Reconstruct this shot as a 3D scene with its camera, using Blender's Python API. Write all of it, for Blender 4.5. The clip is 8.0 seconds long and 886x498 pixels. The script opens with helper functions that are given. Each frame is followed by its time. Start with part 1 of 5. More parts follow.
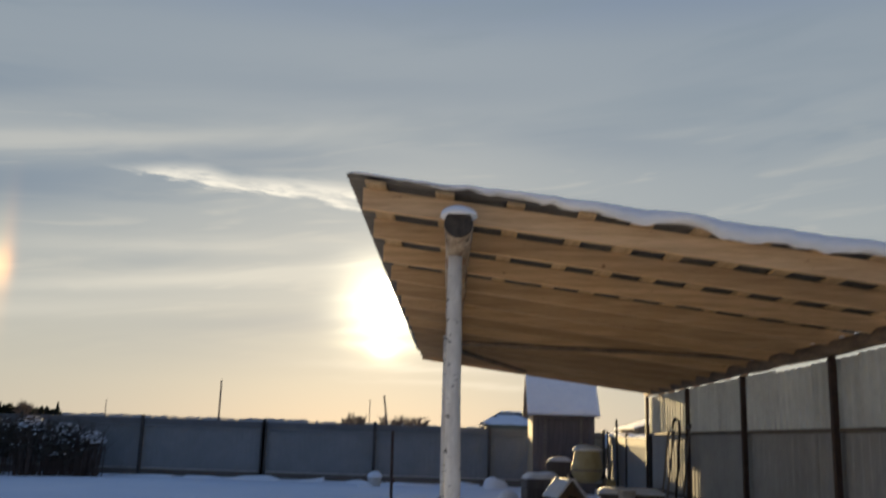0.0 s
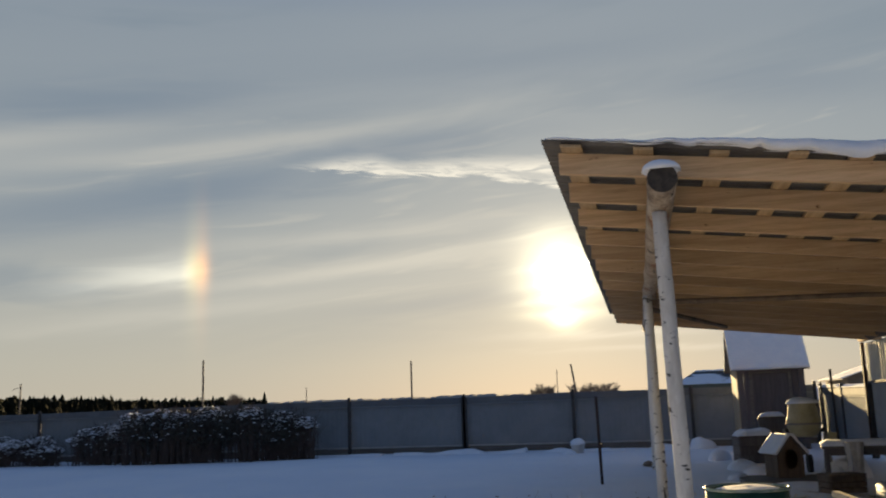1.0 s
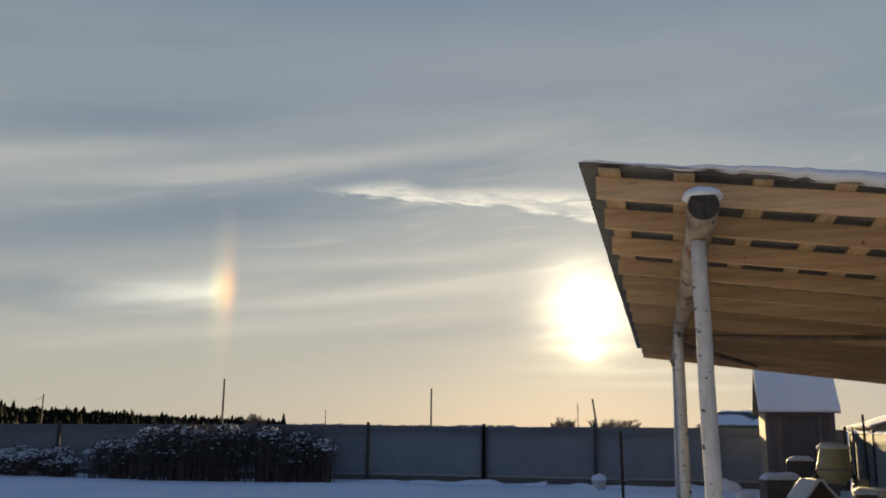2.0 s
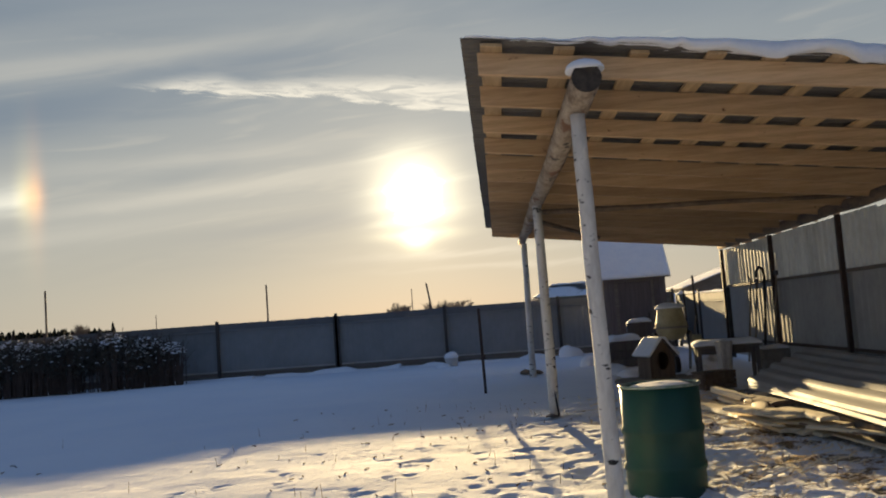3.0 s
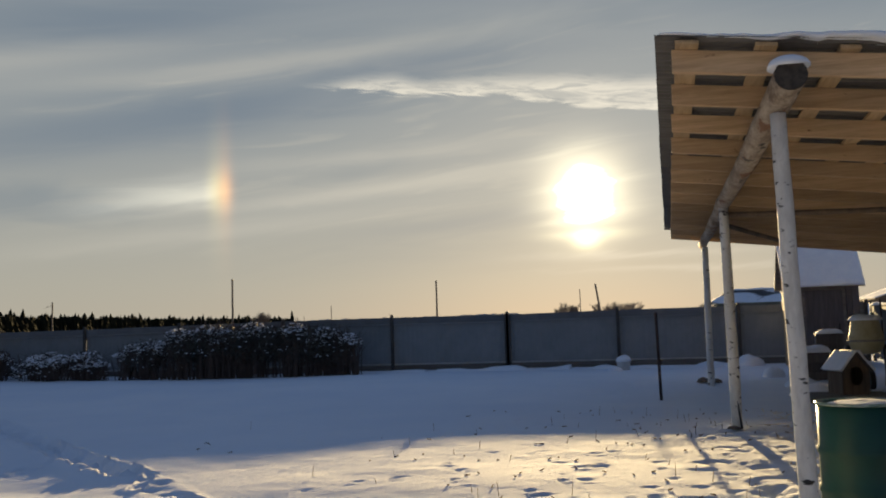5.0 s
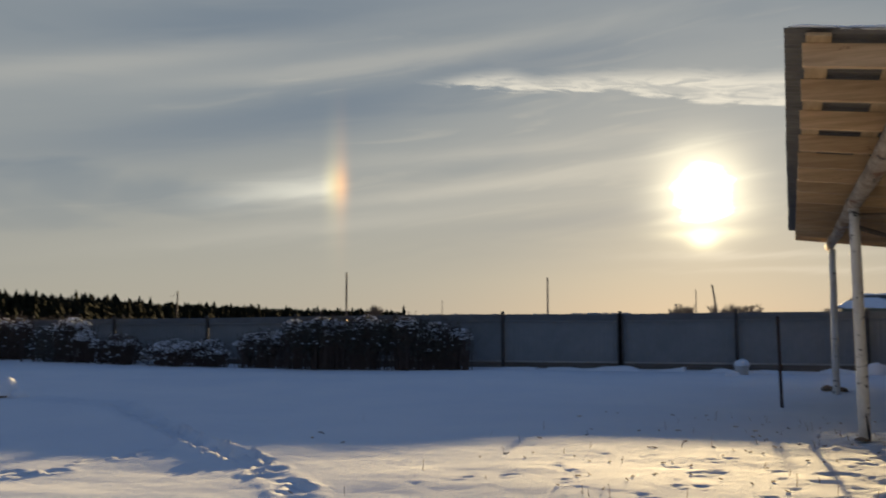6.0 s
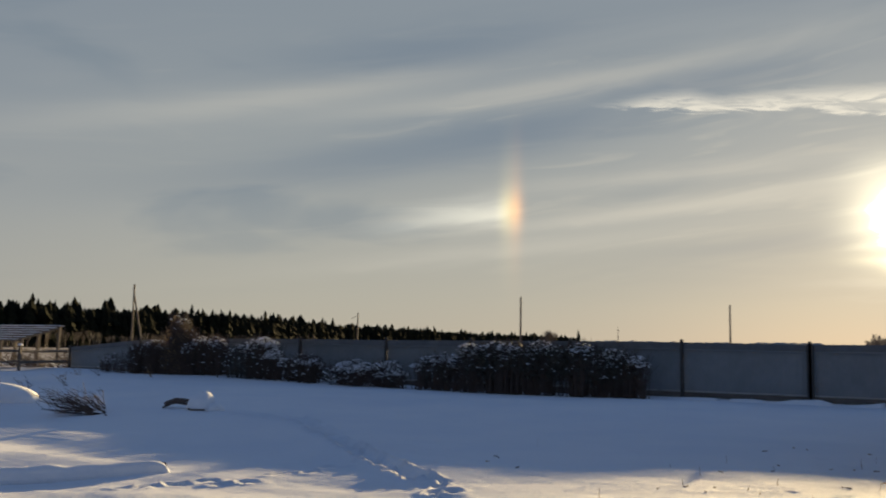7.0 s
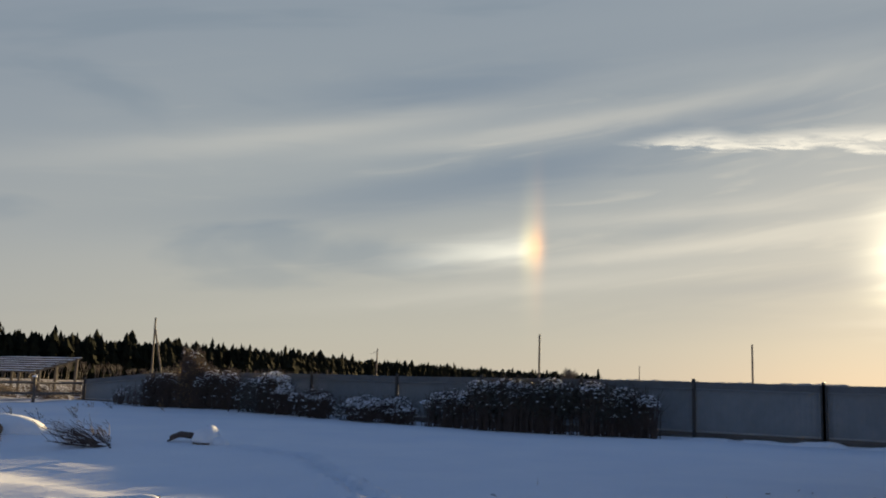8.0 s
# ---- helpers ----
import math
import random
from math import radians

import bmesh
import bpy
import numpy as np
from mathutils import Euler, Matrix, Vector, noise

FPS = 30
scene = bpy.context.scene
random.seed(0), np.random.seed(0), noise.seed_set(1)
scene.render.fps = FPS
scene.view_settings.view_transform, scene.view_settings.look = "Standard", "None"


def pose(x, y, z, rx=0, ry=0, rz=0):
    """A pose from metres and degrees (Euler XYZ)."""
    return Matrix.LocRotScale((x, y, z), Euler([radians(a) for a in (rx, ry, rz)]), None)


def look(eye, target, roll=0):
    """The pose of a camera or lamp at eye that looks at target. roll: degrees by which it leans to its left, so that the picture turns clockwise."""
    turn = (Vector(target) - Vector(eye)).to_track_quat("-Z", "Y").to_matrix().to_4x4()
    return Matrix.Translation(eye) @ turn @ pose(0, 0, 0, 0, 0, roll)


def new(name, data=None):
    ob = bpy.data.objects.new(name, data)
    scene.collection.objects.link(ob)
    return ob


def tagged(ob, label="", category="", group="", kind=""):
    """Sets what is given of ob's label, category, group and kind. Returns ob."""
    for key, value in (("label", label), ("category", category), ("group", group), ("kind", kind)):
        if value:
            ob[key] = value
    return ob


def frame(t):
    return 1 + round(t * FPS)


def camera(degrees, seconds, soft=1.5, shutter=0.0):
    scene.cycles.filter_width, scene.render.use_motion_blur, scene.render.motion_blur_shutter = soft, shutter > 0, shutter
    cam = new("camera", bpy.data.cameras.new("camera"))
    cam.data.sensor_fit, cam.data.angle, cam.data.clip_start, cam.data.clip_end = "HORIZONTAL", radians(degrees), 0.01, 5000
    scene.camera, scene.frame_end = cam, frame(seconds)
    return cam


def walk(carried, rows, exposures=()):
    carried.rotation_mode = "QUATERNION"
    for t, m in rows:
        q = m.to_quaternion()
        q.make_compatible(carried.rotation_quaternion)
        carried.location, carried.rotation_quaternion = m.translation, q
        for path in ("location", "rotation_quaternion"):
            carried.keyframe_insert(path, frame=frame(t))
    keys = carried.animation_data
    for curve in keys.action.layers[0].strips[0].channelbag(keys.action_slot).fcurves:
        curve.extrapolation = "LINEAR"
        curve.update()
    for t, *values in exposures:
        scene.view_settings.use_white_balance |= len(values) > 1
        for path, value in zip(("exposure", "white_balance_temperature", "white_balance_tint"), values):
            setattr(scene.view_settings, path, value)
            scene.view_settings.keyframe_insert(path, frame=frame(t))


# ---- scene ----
cam = camera(52.0, 8.0, soft=1.9, shutter=0.3)
PATH = [
    (0, (0.783, 0.445, 1.171), (0.74, 2.402, 1.577), 1.8),
    (0.2, (0.766, 0.462, 1.157), (0.673, 2.432, 1.492), 1.0),
    (0.5, (0.688, 0.465, 1.163), (0.483, 2.426, 1.5), -1.0),
    (1, (0.581, 0.427, 1.145), (0.163, 2.352, 1.491), -2.0),
    (1.2, (0.576, 0.401, 1.139), (0.134, 2.322, 1.477), -2.2),
    (2.3, (0.435, 0.635, 1.118), (-0.02, 2.537, 1.539), 1.8),
    (2.5, (0.355, 0.641, 1.111), (-0.029, 2.572, 1.462), 0.8),
    (3, (0.13, 0.584, 1.096), (0.019, 2.575, 1.254), -4.2),
    (3.2, (0.105, 0.584, 1.108), (-0.016, 2.574, 1.255), -3.9),
    (3.5, (0.069, 0.582, 1.126), (-0.172, 2.557, 1.331), -2.6),
    (4, (0.049, 0.515, 1.116), (-0.36, 2.458, 1.359), -2.2),
    (4.2, (0.039, 0.57, 1.121), (-0.405, 2.506, 1.367), -2.2),
    (5.5, (0.021, 0.595, 1.11), (-0.505, 2.52, 1.247), -0.7),
    (6, (0.005, 0.602, 1.118), (-0.705, 2.464, 1.288), -0.2),
    (6.5, (-0.008, 0.577, 1.127), (-0.873, 2.369, 1.336), 0.7),
    (7, (0.022, 0.539, 1.122), (-1.028, 2.226, 1.343), 1.1),
    (7.5, (0.099, 0.613, 1.142), (-1.016, 2.255, 1.394), 0.3),
    (8, (0.239, 0.683, 1.121), (-0.847, 2.336, 1.42), 1.8),
]
EXPOSURE = 1.42
walk(cam, [(t, look(eye, target, roll)) for t, eye, target, roll in PATH],
     [(t, EXPOSURE + e) for t, e in ((0, 0.38), (0.5, 0.34), (1.0, 0.24), (2.5, 0.22), (3.0, 0.2), (3.5, 0.15), (4.0, 0.12), (5.5, 0.0), (6.5, 0.03), (7.0, 0.1), (7.5, 0.24), (8.0, 0.3))])

# ---------- light ----------
SUN_AZ, SUN_EL = -4.75, 8.15


def toward(az, el):
    return Vector((math.sin(radians(az)) * math.cos(radians(el)), math.cos(radians(az)) * math.cos(radians(el)), math.sin(radians(el))))


sun_dir = toward(SUN_AZ, SUN_EL)
sun_data = bpy.data.lights.new("sun", "SUN")
sun_data.energy, sun_data.angle, sun_data.color = 4.3, radians(0.6), (1.0, 0.73, 0.36)
sun = new("sun", sun_data)
sun.matrix_world = look(toward(SUN_AZ, SUN_EL - 1.2) * 100, (0, 0, 0))


class Nodes:
    """Short hand for building a node tree."""

    def __init__(self, tree):
        self.t = tree
        tree.nodes.clear()

    def add(self, kind):
        return self.t.nodes.new(kind)

    def put(self, socket, v):
        if isinstance(v, bpy.types.NodeSocket):
            self.t.links.new(v, socket)
        elif v is not None:
            if hasattr(socket.default_value, "__len__") and not hasattr(v, "__len__"):
                v = [v] * len(socket.default_value)
            if hasattr(v, "__len__") and len(socket.default_value) == 4 and len(v) == 3:
                v = (*v, 1)
            socket.default_value = v

    def m(self, op, a, b=None, c=None, clamp=False):
        n = self.add("ShaderNodeMath")
        n.operation, n.use_clamp = op, clamp
        for i, v in enumerate((a, b, c)):
            if v is not None:
                self.put(n.inputs[i], v)
        return n.outputs[0]

    def v(self, op, a, b=None):
        n = self.add("ShaderNodeVectorMath")
        n.operation = op
        self.put(n.inputs[0], a)
        if b is not None:
            self.put(n.inputs[3 if op == "SCALE" else 1], b)
        return n.outputs[1] if op in ("DOT_PRODUCT", "LENGTH") else n.outputs[0]

    def mix(self, f, a, b, blend="MIX"):
        n = self.add("ShaderNodeMix")
        n.data_type, n.blend_type = "RGBA", blend
        self.put(n.inputs[0], f)
        self.put(n.inputs[6], a)
        self.put(n.inputs[7], b)
        return n.outputs[2]

    def ramp(self, f, stops, mode="LINEAR"):
        n = self.add("ShaderNodeValToRGB")
        n.color_ramp.interpolation = mode
        e = n.color_ramp.elements
        while len(e) < len(stops):
            e.new(0.5)
        for el, (p, col) in zip(e, stops):
            el.position = p
            el.color = (*col, 1) if hasattr(col, "__len__") else (col, col, col, 1)
        self.put(n.inputs[0], f)
        return n.outputs[0]

    def rng(self, f, a, b, c=0.0, d=1.0, smooth=True):
        n = self.add("ShaderNodeMapRange")
        n.interpolation_type = "SMOOTHSTEP" if smooth else "LINEAR"
        for i, v in enumerate((f, a, b, c, d)):
            self.put(n.inputs[i], v)
        return n.outputs[0]

    def noise(self, vec, scale, detail=4.0, rough=0.55, warp=0.0):
        n = self.add("ShaderNodeTexNoise")
        self.put(n.inputs["Vector"], vec)
        n.inputs["Scale"].default_value, n.inputs["Detail"].default_value = scale, detail
        n.inputs["Roughness"].default_value, n.inputs["Distortion"].default_value = rough, warp
        return n.outputs[0]

    def xyz(self, x, y, z):
        n = self.add("ShaderNodeCombineXYZ")
        for i, v in enumerate((x, y, z)):
            self.put(n.inputs[i], v)
        return n.outputs[0]


def make_world():
    """Thin cirrus over a low winter sun, with the mock sun at 22 degrees beside it."""
    w = bpy.data.worlds.new("winter_sky")
    scene.world = w
    w.use_nodes = True
    g = Nodes(w.node_tree)
    d = g.v("NORMALIZE", g.add("ShaderNodeTexCoord").outputs["Generated"])
    sep = g.add("ShaderNodeSeparateXYZ")
    g.put(sep.inputs[0], d)
    x, y, z = sep.outputs
    az = g.m("MULTIPLY", g.m("ARCTAN2", x, y), 57.2958)
    el = g.m("MULTIPLY", g.m("ARCSINE", z), 57.2958)
    off = g.m("MULTIPLY", g.m("ARCCOSINE", g.v("DOT_PRODUCT", d, tuple(sun_dir))), 57.2958)

    def bell(v, centre, half):
        q = g.m("DIVIDE", g.m("SUBTRACT", v, centre), half)
        return g.m("EXPONENT", g.m("MULTIPLY", g.m("MULTIPLY", q, q), -1.0))

    # veil of cloud by height over the horizon
    veil = g.ramp(g.m("DIVIDE", el, 90.0, clamp=True), [
        (0.0, (0.455, 0.42, 0.345)), (0.035, (0.43, 0.415, 0.355)), (0.09, (0.37, 0.38, 0.36)), (0.16, (0.285, 0.317, 0.335)),
        (0.27, (0.225, 0.268, 0.313)), (0.36, (0.07, 0.135, 0.275)), (0.5, (0.022, 0.07, 0.19)), (1.0, (0.012, 0.052, 0.17))])
    away = g.rng(off, 34.0, 115.0)
    veil = g.mix(g.m("MULTIPLY", away, 0.8), veil, (0.085, 0.135, 0.255))
    # long drifting streaks, rising gently to the right
    el2 = g.m("SUBTRACT", el, g.m("MULTIPLY", az, 0.10))
    n1 = g.noise(g.xyz(g.m("MULTIPLY", az, 0.045), g.m("MULTIPLY", el2, 0.24), 3.7), 1.0, 4.0, 0.5, 0.5)
    n2 = g.noise(g.xyz(g.m("MULTIPLY", az, 0.11), g.m("MULTIPLY", el2, 0.85), 9.1), 1.0, 4.0, 0.5, 0.8)
    high = g.rng(el, 2.0, 9.0)
    gap = g.m("MULTIPLY", g.rng(n1, 0.50, 0.66), high)
    veil = g.mix(g.m("MULTIPLY", gap, 0.48), veil, (0.18, 0.23, 0.28))
    lit = g.m("MULTIPLY", g.rng(n2, 0.52, 0.72), g.m("MULTIPLY", g.m("MULTIPLY", g.rng(off, 60.0, 8.0), g.rng(el, 22.0, 15.0)), high))
    veil = g.mix(g.m("MULTIPLY", lit, 0.26), veil, (0.60, 0.56, 0.47))
    wob = g.m("MULTIPLY", g.m("SUBTRACT", n2, 0.5), 3.0)
    # blue gaps between the streaks: azimuth, height, slope, half length, half width, strength
    for a0, e0, sl, hl, hw, k in ((-45, 10.2, .12, 13, 1.5, .16), (-27, 13.8, .13, 8, 1.5, .6), (-33, 18.5, .13, 9, 1.2, .40),
                                  (-36, 12.0, .16, 9, 1.2, .38), (-17, 16.6, .05, 11, .9, .5), (-32, 19.0, .1, 10, 1.6, .3),
                                  (-7, 21.4, .02, 12, 1.3, .4), (-12, 6.6, .10, 7, .7, .25), (8, 18.5, -.1, 9, 1.2, .35)):
        line = g.m("ADD", g.m("MULTIPLY", g.m("SUBTRACT", az, a0), sl), e0)
        f = g.m("MULTIPLY", bell(az, a0, hl), bell(g.m("ADD", el, g.m("MULTIPLY", wob, 0.5)), line, hw))
        veil = g.mix(g.m("MULTIPLY", f, min(0.85, k * 1.35)), veil, (0.165, 0.215, 0.275))
    for a0, e0, sl, hl, hw, k in ((-17, 9.0, .118, 12, .55, .5), (-43, 15.2, .18, 14, .9, .3), (-25, 16.4, .14, 14, .7, .35),
                                  (-28, 6.3, .115, 11, .6, .3), (-2, 4.2, .01, 6, .22, .5), (2, 3.3, .0, 7, .16, .4), (-18, 10.9, .09, 9, .5, .3)):
        line = g.m("ADD", g.m("MULTIPLY", g.m("SUBTRACT", az, a0), sl), e0)
        f = g.m("MULTIPLY", bell(az, a0, hl), bell(g.m("ADD", el, g.m("MULTIPLY", wob, 0.4)), line, hw))
        veil = g.mix(g.m("MULTIPLY", f, min(0.8, k * 1.25)), veil, (0.60, 0.57, 0.49))
    # the bright torn cirrus above the sun
    n3 = g.noise(g.xyz(g.m("MULTIPLY", az, 0.35), g.m("MULTIPLY", g.m("ADD", el, g.m("MULTIPLY", az, 0.06)), 2.4), 1.3), 1.0, 7.0, 0.6, 1.0)
    wob3 = g.m("MULTIPLY", g.m("SUBTRACT", n3, 0.5), 1.15)
    span = g.m("MULTIPLY", g.rng(az, -23.6, -19.0), g.rng(az, 7.0, 2.0))
    low = g.ramp(g.m("DIVIDE", g.m("ADD", az, 24.0), 30.0), [(0.05, 0.505), (0.35, 0.456), (0.46, 0.440), (0.56, 0.385), (0.66, 0.330), (0.77, 0.285), (1.0, 0.25)], "EASE")
    top = g.ramp(g.m("DIVIDE", g.m("ADD", az, 24.0), 30.0), [(0.05, 0.525), (0.24, 0.575), (0.31, 0.535), (0.44, 0.545), (0.60, 0.530), (0.77, 0.480), (1.0, 0.43)], "EASE")
    height = g.m("DIVIDE", g.m("SUBTRACT", g.m("ADD", el, wob3), 10.0), 10.0)
    body = g.m("MULTIPLY", g.rng(height, low, g.m("ADD", low, 0.03)), g.rng(height, g.m("ADD", top, 0.05), g.m("SUBTRACT", top, 0.05)))
    body = g.m("MULTIPLY", g.m("MULTIPLY", body, span), g.rng(n3, 0.32, 0.64, 0.30, 1.0))
    veil = g.mix(g.m("MULTIPLY", body, 0.80), veil, (0.88, 0.82, 0.69))
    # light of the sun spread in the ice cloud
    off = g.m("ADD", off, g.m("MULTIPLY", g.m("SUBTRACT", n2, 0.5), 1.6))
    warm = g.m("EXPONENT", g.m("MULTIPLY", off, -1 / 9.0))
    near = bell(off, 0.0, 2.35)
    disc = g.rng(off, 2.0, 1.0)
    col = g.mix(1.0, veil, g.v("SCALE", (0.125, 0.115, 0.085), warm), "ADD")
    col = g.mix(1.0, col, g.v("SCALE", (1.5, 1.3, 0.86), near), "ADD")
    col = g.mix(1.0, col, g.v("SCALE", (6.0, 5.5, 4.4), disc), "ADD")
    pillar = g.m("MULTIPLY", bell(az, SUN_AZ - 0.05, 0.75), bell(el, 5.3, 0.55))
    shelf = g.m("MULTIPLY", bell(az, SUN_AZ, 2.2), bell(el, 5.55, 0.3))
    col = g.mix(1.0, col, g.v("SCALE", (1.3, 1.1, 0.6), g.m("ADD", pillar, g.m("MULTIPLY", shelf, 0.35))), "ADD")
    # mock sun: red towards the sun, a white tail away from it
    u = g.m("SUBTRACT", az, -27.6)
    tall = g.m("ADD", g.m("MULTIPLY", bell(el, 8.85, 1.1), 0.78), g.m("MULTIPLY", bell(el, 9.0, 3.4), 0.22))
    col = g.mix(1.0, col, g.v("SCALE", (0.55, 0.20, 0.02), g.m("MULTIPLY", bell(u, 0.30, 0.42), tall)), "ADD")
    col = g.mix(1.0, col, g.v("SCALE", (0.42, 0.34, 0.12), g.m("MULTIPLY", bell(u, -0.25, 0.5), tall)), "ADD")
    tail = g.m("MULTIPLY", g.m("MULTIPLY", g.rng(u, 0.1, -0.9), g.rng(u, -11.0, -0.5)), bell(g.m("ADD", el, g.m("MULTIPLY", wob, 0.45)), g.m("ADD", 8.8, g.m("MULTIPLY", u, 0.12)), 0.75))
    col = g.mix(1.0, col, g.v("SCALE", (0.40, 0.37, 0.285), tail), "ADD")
    sky = g.add("ShaderNodeTexSky")
    sky.sky_type, sky.sun_disc = "NISHITA", False
    sky.sun_elevation, sky.sun_rotation = radians(SUN_EL), radians(SUN_AZ)
    col = g.mix(0.12, col, g.v("SCALE", sky.outputs[0], 0.03))
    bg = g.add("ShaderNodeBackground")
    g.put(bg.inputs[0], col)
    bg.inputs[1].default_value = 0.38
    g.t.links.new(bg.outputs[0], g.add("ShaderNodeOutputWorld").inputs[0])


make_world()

# ---------- materials ----------


def material(name, low, high, scale=6.0, rough=0.7, metal=0.0, bump=0.2, bump_scale=None, stretch=(1, 1, 1), spots=None, dist=0.01,
             each=0.0, rough_var=0.12, spec=0.5):
    """Two colours mixed by noise at two scales, with bump; spots: (colour, threshold, scale, stretch) for marks; each: change from piece to piece."""
    m = bpy.data.materials.new(name)
    m.use_nodes = True
    g = Nodes(m.node_tree)
    co = g.add("ShaderNodeTexCoord").outputs["Object"]
    info = g.add("ShaderNodeObjectInfo")
    co = g.v("ADD", co, g.v("SCALE", (3.1, 5.7, 2.3), info.outputs["Random"]))
    st = g.v("MULTIPLY", co, stretch)
    big = g.noise(st, scale, 4.0, 0.6, 0.4)
    fine = g.noise(st, scale * 7, 5.0, 0.6)
    f = g.m("ADD", g.m("MULTIPLY", big, 0.65), g.m("MULTIPLY", fine, 0.35))
    col = g.mix(g.rng(f, 0.32, 0.68), low, high)
    if each:
        k = g.m("ADD", g.m("MULTIPLY", info.outputs["Random"], 2 * each), 1 - each)
        col = g.mix(1.0, col, g.xyz(k, k, k), "MULTIPLY")
    if spots:
        for colour, thr, sc, sst in spots:
            sp = g.noise(g.v("MULTIPLY", co, sst), sc, 3.0, 0.6, 0.2)
            col = g.mix(g.rng(sp, thr, thr + 0.06), col, colour)
    b = g.add("ShaderNodeBsdfPrincipled")
    g.put(b.inputs["Base Color"], col)
    g.put(b.inputs["Roughness"], g.rng(fine, 0.2, 0.8, max(0.03, rough - rough_var), min(1, rough + rough_var), False))
    b.inputs["Metallic"].default_value = metal
    b.inputs["Specular IOR Level"].default_value = spec
    bp = g.add("ShaderNodeBump")
    bp.inputs["Strength"].default_value, bp.inputs["Distance"].default_value = bump, dist
    g.put(bp.inputs["Height"], g.noise(st, bump_scale or scale * 5, 5.0, 0.65))
    g.t.links.new(bp.outputs[0], b.inputs["Normal"])
    g.t.links.new(b.outputs[0], g.add("ShaderNodeOutputMaterial").inputs[0])
    return m


def ground_material():
    """Snow, with straw, soil and trodden dirt showing through under the canopy and in the far fields."""
    m = bpy.data.materials.new("snow_ground")
    m.use_nodes = True
    g = Nodes(m.node_tree)
    co = g.add("ShaderNodeTexCoord").outputs["Object"]
    sep = g.add("ShaderNodeSeparateXYZ")
    g.put(sep.inputs[0], co)
    x, y, _ = sep.outputs
    big, mid, fine = g.noise(co, 0.35, 4), g.noise(co, 2.5, 5, 0.6), g.noise(co, 22.0, 5, 0.65)
    snow = g.mix(g.rng(big, 0.3, 0.7), (0.80, 0.83, 0.88), (0.88, 0.89, 0.91))
    snow = g.mix(g.m("MULTIPLY", g.rng(fine, 0.55, 0.8), 0.15), snow, (0.70, 0.72, 0.76))
    yard = g.m("MULTIPLY", g.m("MULTIPLY", g.rng(x, 0.2, 2.4), g.rng(x, 5.2, 4.6)), g.m("MULTIPLY", g.rng(y, 14.5, 11.0), g.rng(y, 4.0, 5.6)))
    bare = g.rng(g.m("ADD", g.m("MULTIPLY", mid, 0.7), g.m("ADD", g.m("MULTIPLY", fine, 0.3), g.m("MULTIPLY", yard, 0.16))), 0.63, 0.72)
    strawy = g.noise(g.v("MULTIPLY", co, (30, 70, 1)), 1.0, 4, 0.6, 1.5)
    soil = g.mix(g.rng(strawy, 0.42, 0.62), (0.13, 0.09, 0.055), (0.42, 0.31, 0.17))
    col = g.mix(g.m("MULTIPLY", bare, g.rng(yard, 0.02, 0.4)), snow, soil)
    # thin grass heads poking out of the snow of the far fields
    far = g.m("MULTIPLY", g.rng(y, 26.0, 60.0), g.rng(g.noise(g.v("MULTIPLY", co, (0.02, 0.1, 1)), 1.0, 6, 0.7), 0.42, 0.6))
    col = g.mix(g.m("MULTIPLY", far, 0.8), col, (0.16, 0.125, 0.085))
    side = g.m("MULTIPLY", g.rng(x, -27.5, -31.0), g.rng(g.noise(co, 1.1, 5, 0.7), 0.38, 0.54))
    col = g.mix(g.m("MULTIPLY", side, 0.75), col, (0.14, 0.10, 0.065))
    b = g.add("ShaderNodeBsdfPrincipled")
    g.put(b.inputs["Base Color"], col)
    b.inputs["Roughness"].default_value, b.inputs["Specular IOR Level"].default_value = 0.85, 0.08
    bp = g.add("ShaderNodeBump")
    bp.inputs["Strength"].default_value, bp.inputs["Distance"].default_value = 0.32, 0.02
    g.put(bp.inputs["Height"], g.m("ADD", g.m("MULTIPLY", g.noise(co, 9.0, 6, 0.65), 1.0), g.m("MULTIPLY", g.noise(co, 60.0, 3, 0.6), 0.6)))
    g.t.links.new(bp.outputs[0], b.inputs["Normal"])
    g.t.links.new(b.outputs[0], g.add("ShaderNodeOutputMaterial").inputs[0])
    return m


SNOW_GROUND = ground_material()
SNOW = material("snow", (0.80, 0.83, 0.88), (0.90, 0.91, 0.93), 3.0, 0.85, bump=0.5, bump_scale=14, dist=0.02, spec=0.08)
BIRCH = material("birch_bark", (0.55, 0.53, 0.49), (0.80, 0.78, 0.73), 5.0, 0.75, bump=0.4, stretch=(1, 1, 0.35), dist=0.006,
                 spots=[((0.03, 0.028, 0.025), 0.61, 8.0, (1.3, 1.3, 2.6)), ((0.32, 0.25, 0.18), 0.66, 3.0, (1, 1, 0.7))])
BEAM_BARK = material("peeled_log", (0.16, 0.11, 0.07), (0.52, 0.43, 0.32), 7.0, 0.8, bump=0.7, stretch=(1, 0.35, 1), dist=0.012,
                     spots=[((0.20, 0.10, 0.05), 0.57, 5.0, (1.5, 0.5, 1.5)), ((0.05, 0.04, 0.03), 0.63, 8.0, (1, 0.6, 1))])
DARK_LOG = material("dark_log", (0.10, 0.075, 0.055), (0.26, 0.19, 0.13), 7.0, 0.85, bump=0.6, stretch=(1, 0.3, 1), dist=0.01)
LOG_END = material("log_end", (0.025, 0.022, 0.018), (0.075, 0.06, 0.048), 20.0, 0.85, bump=0.4)
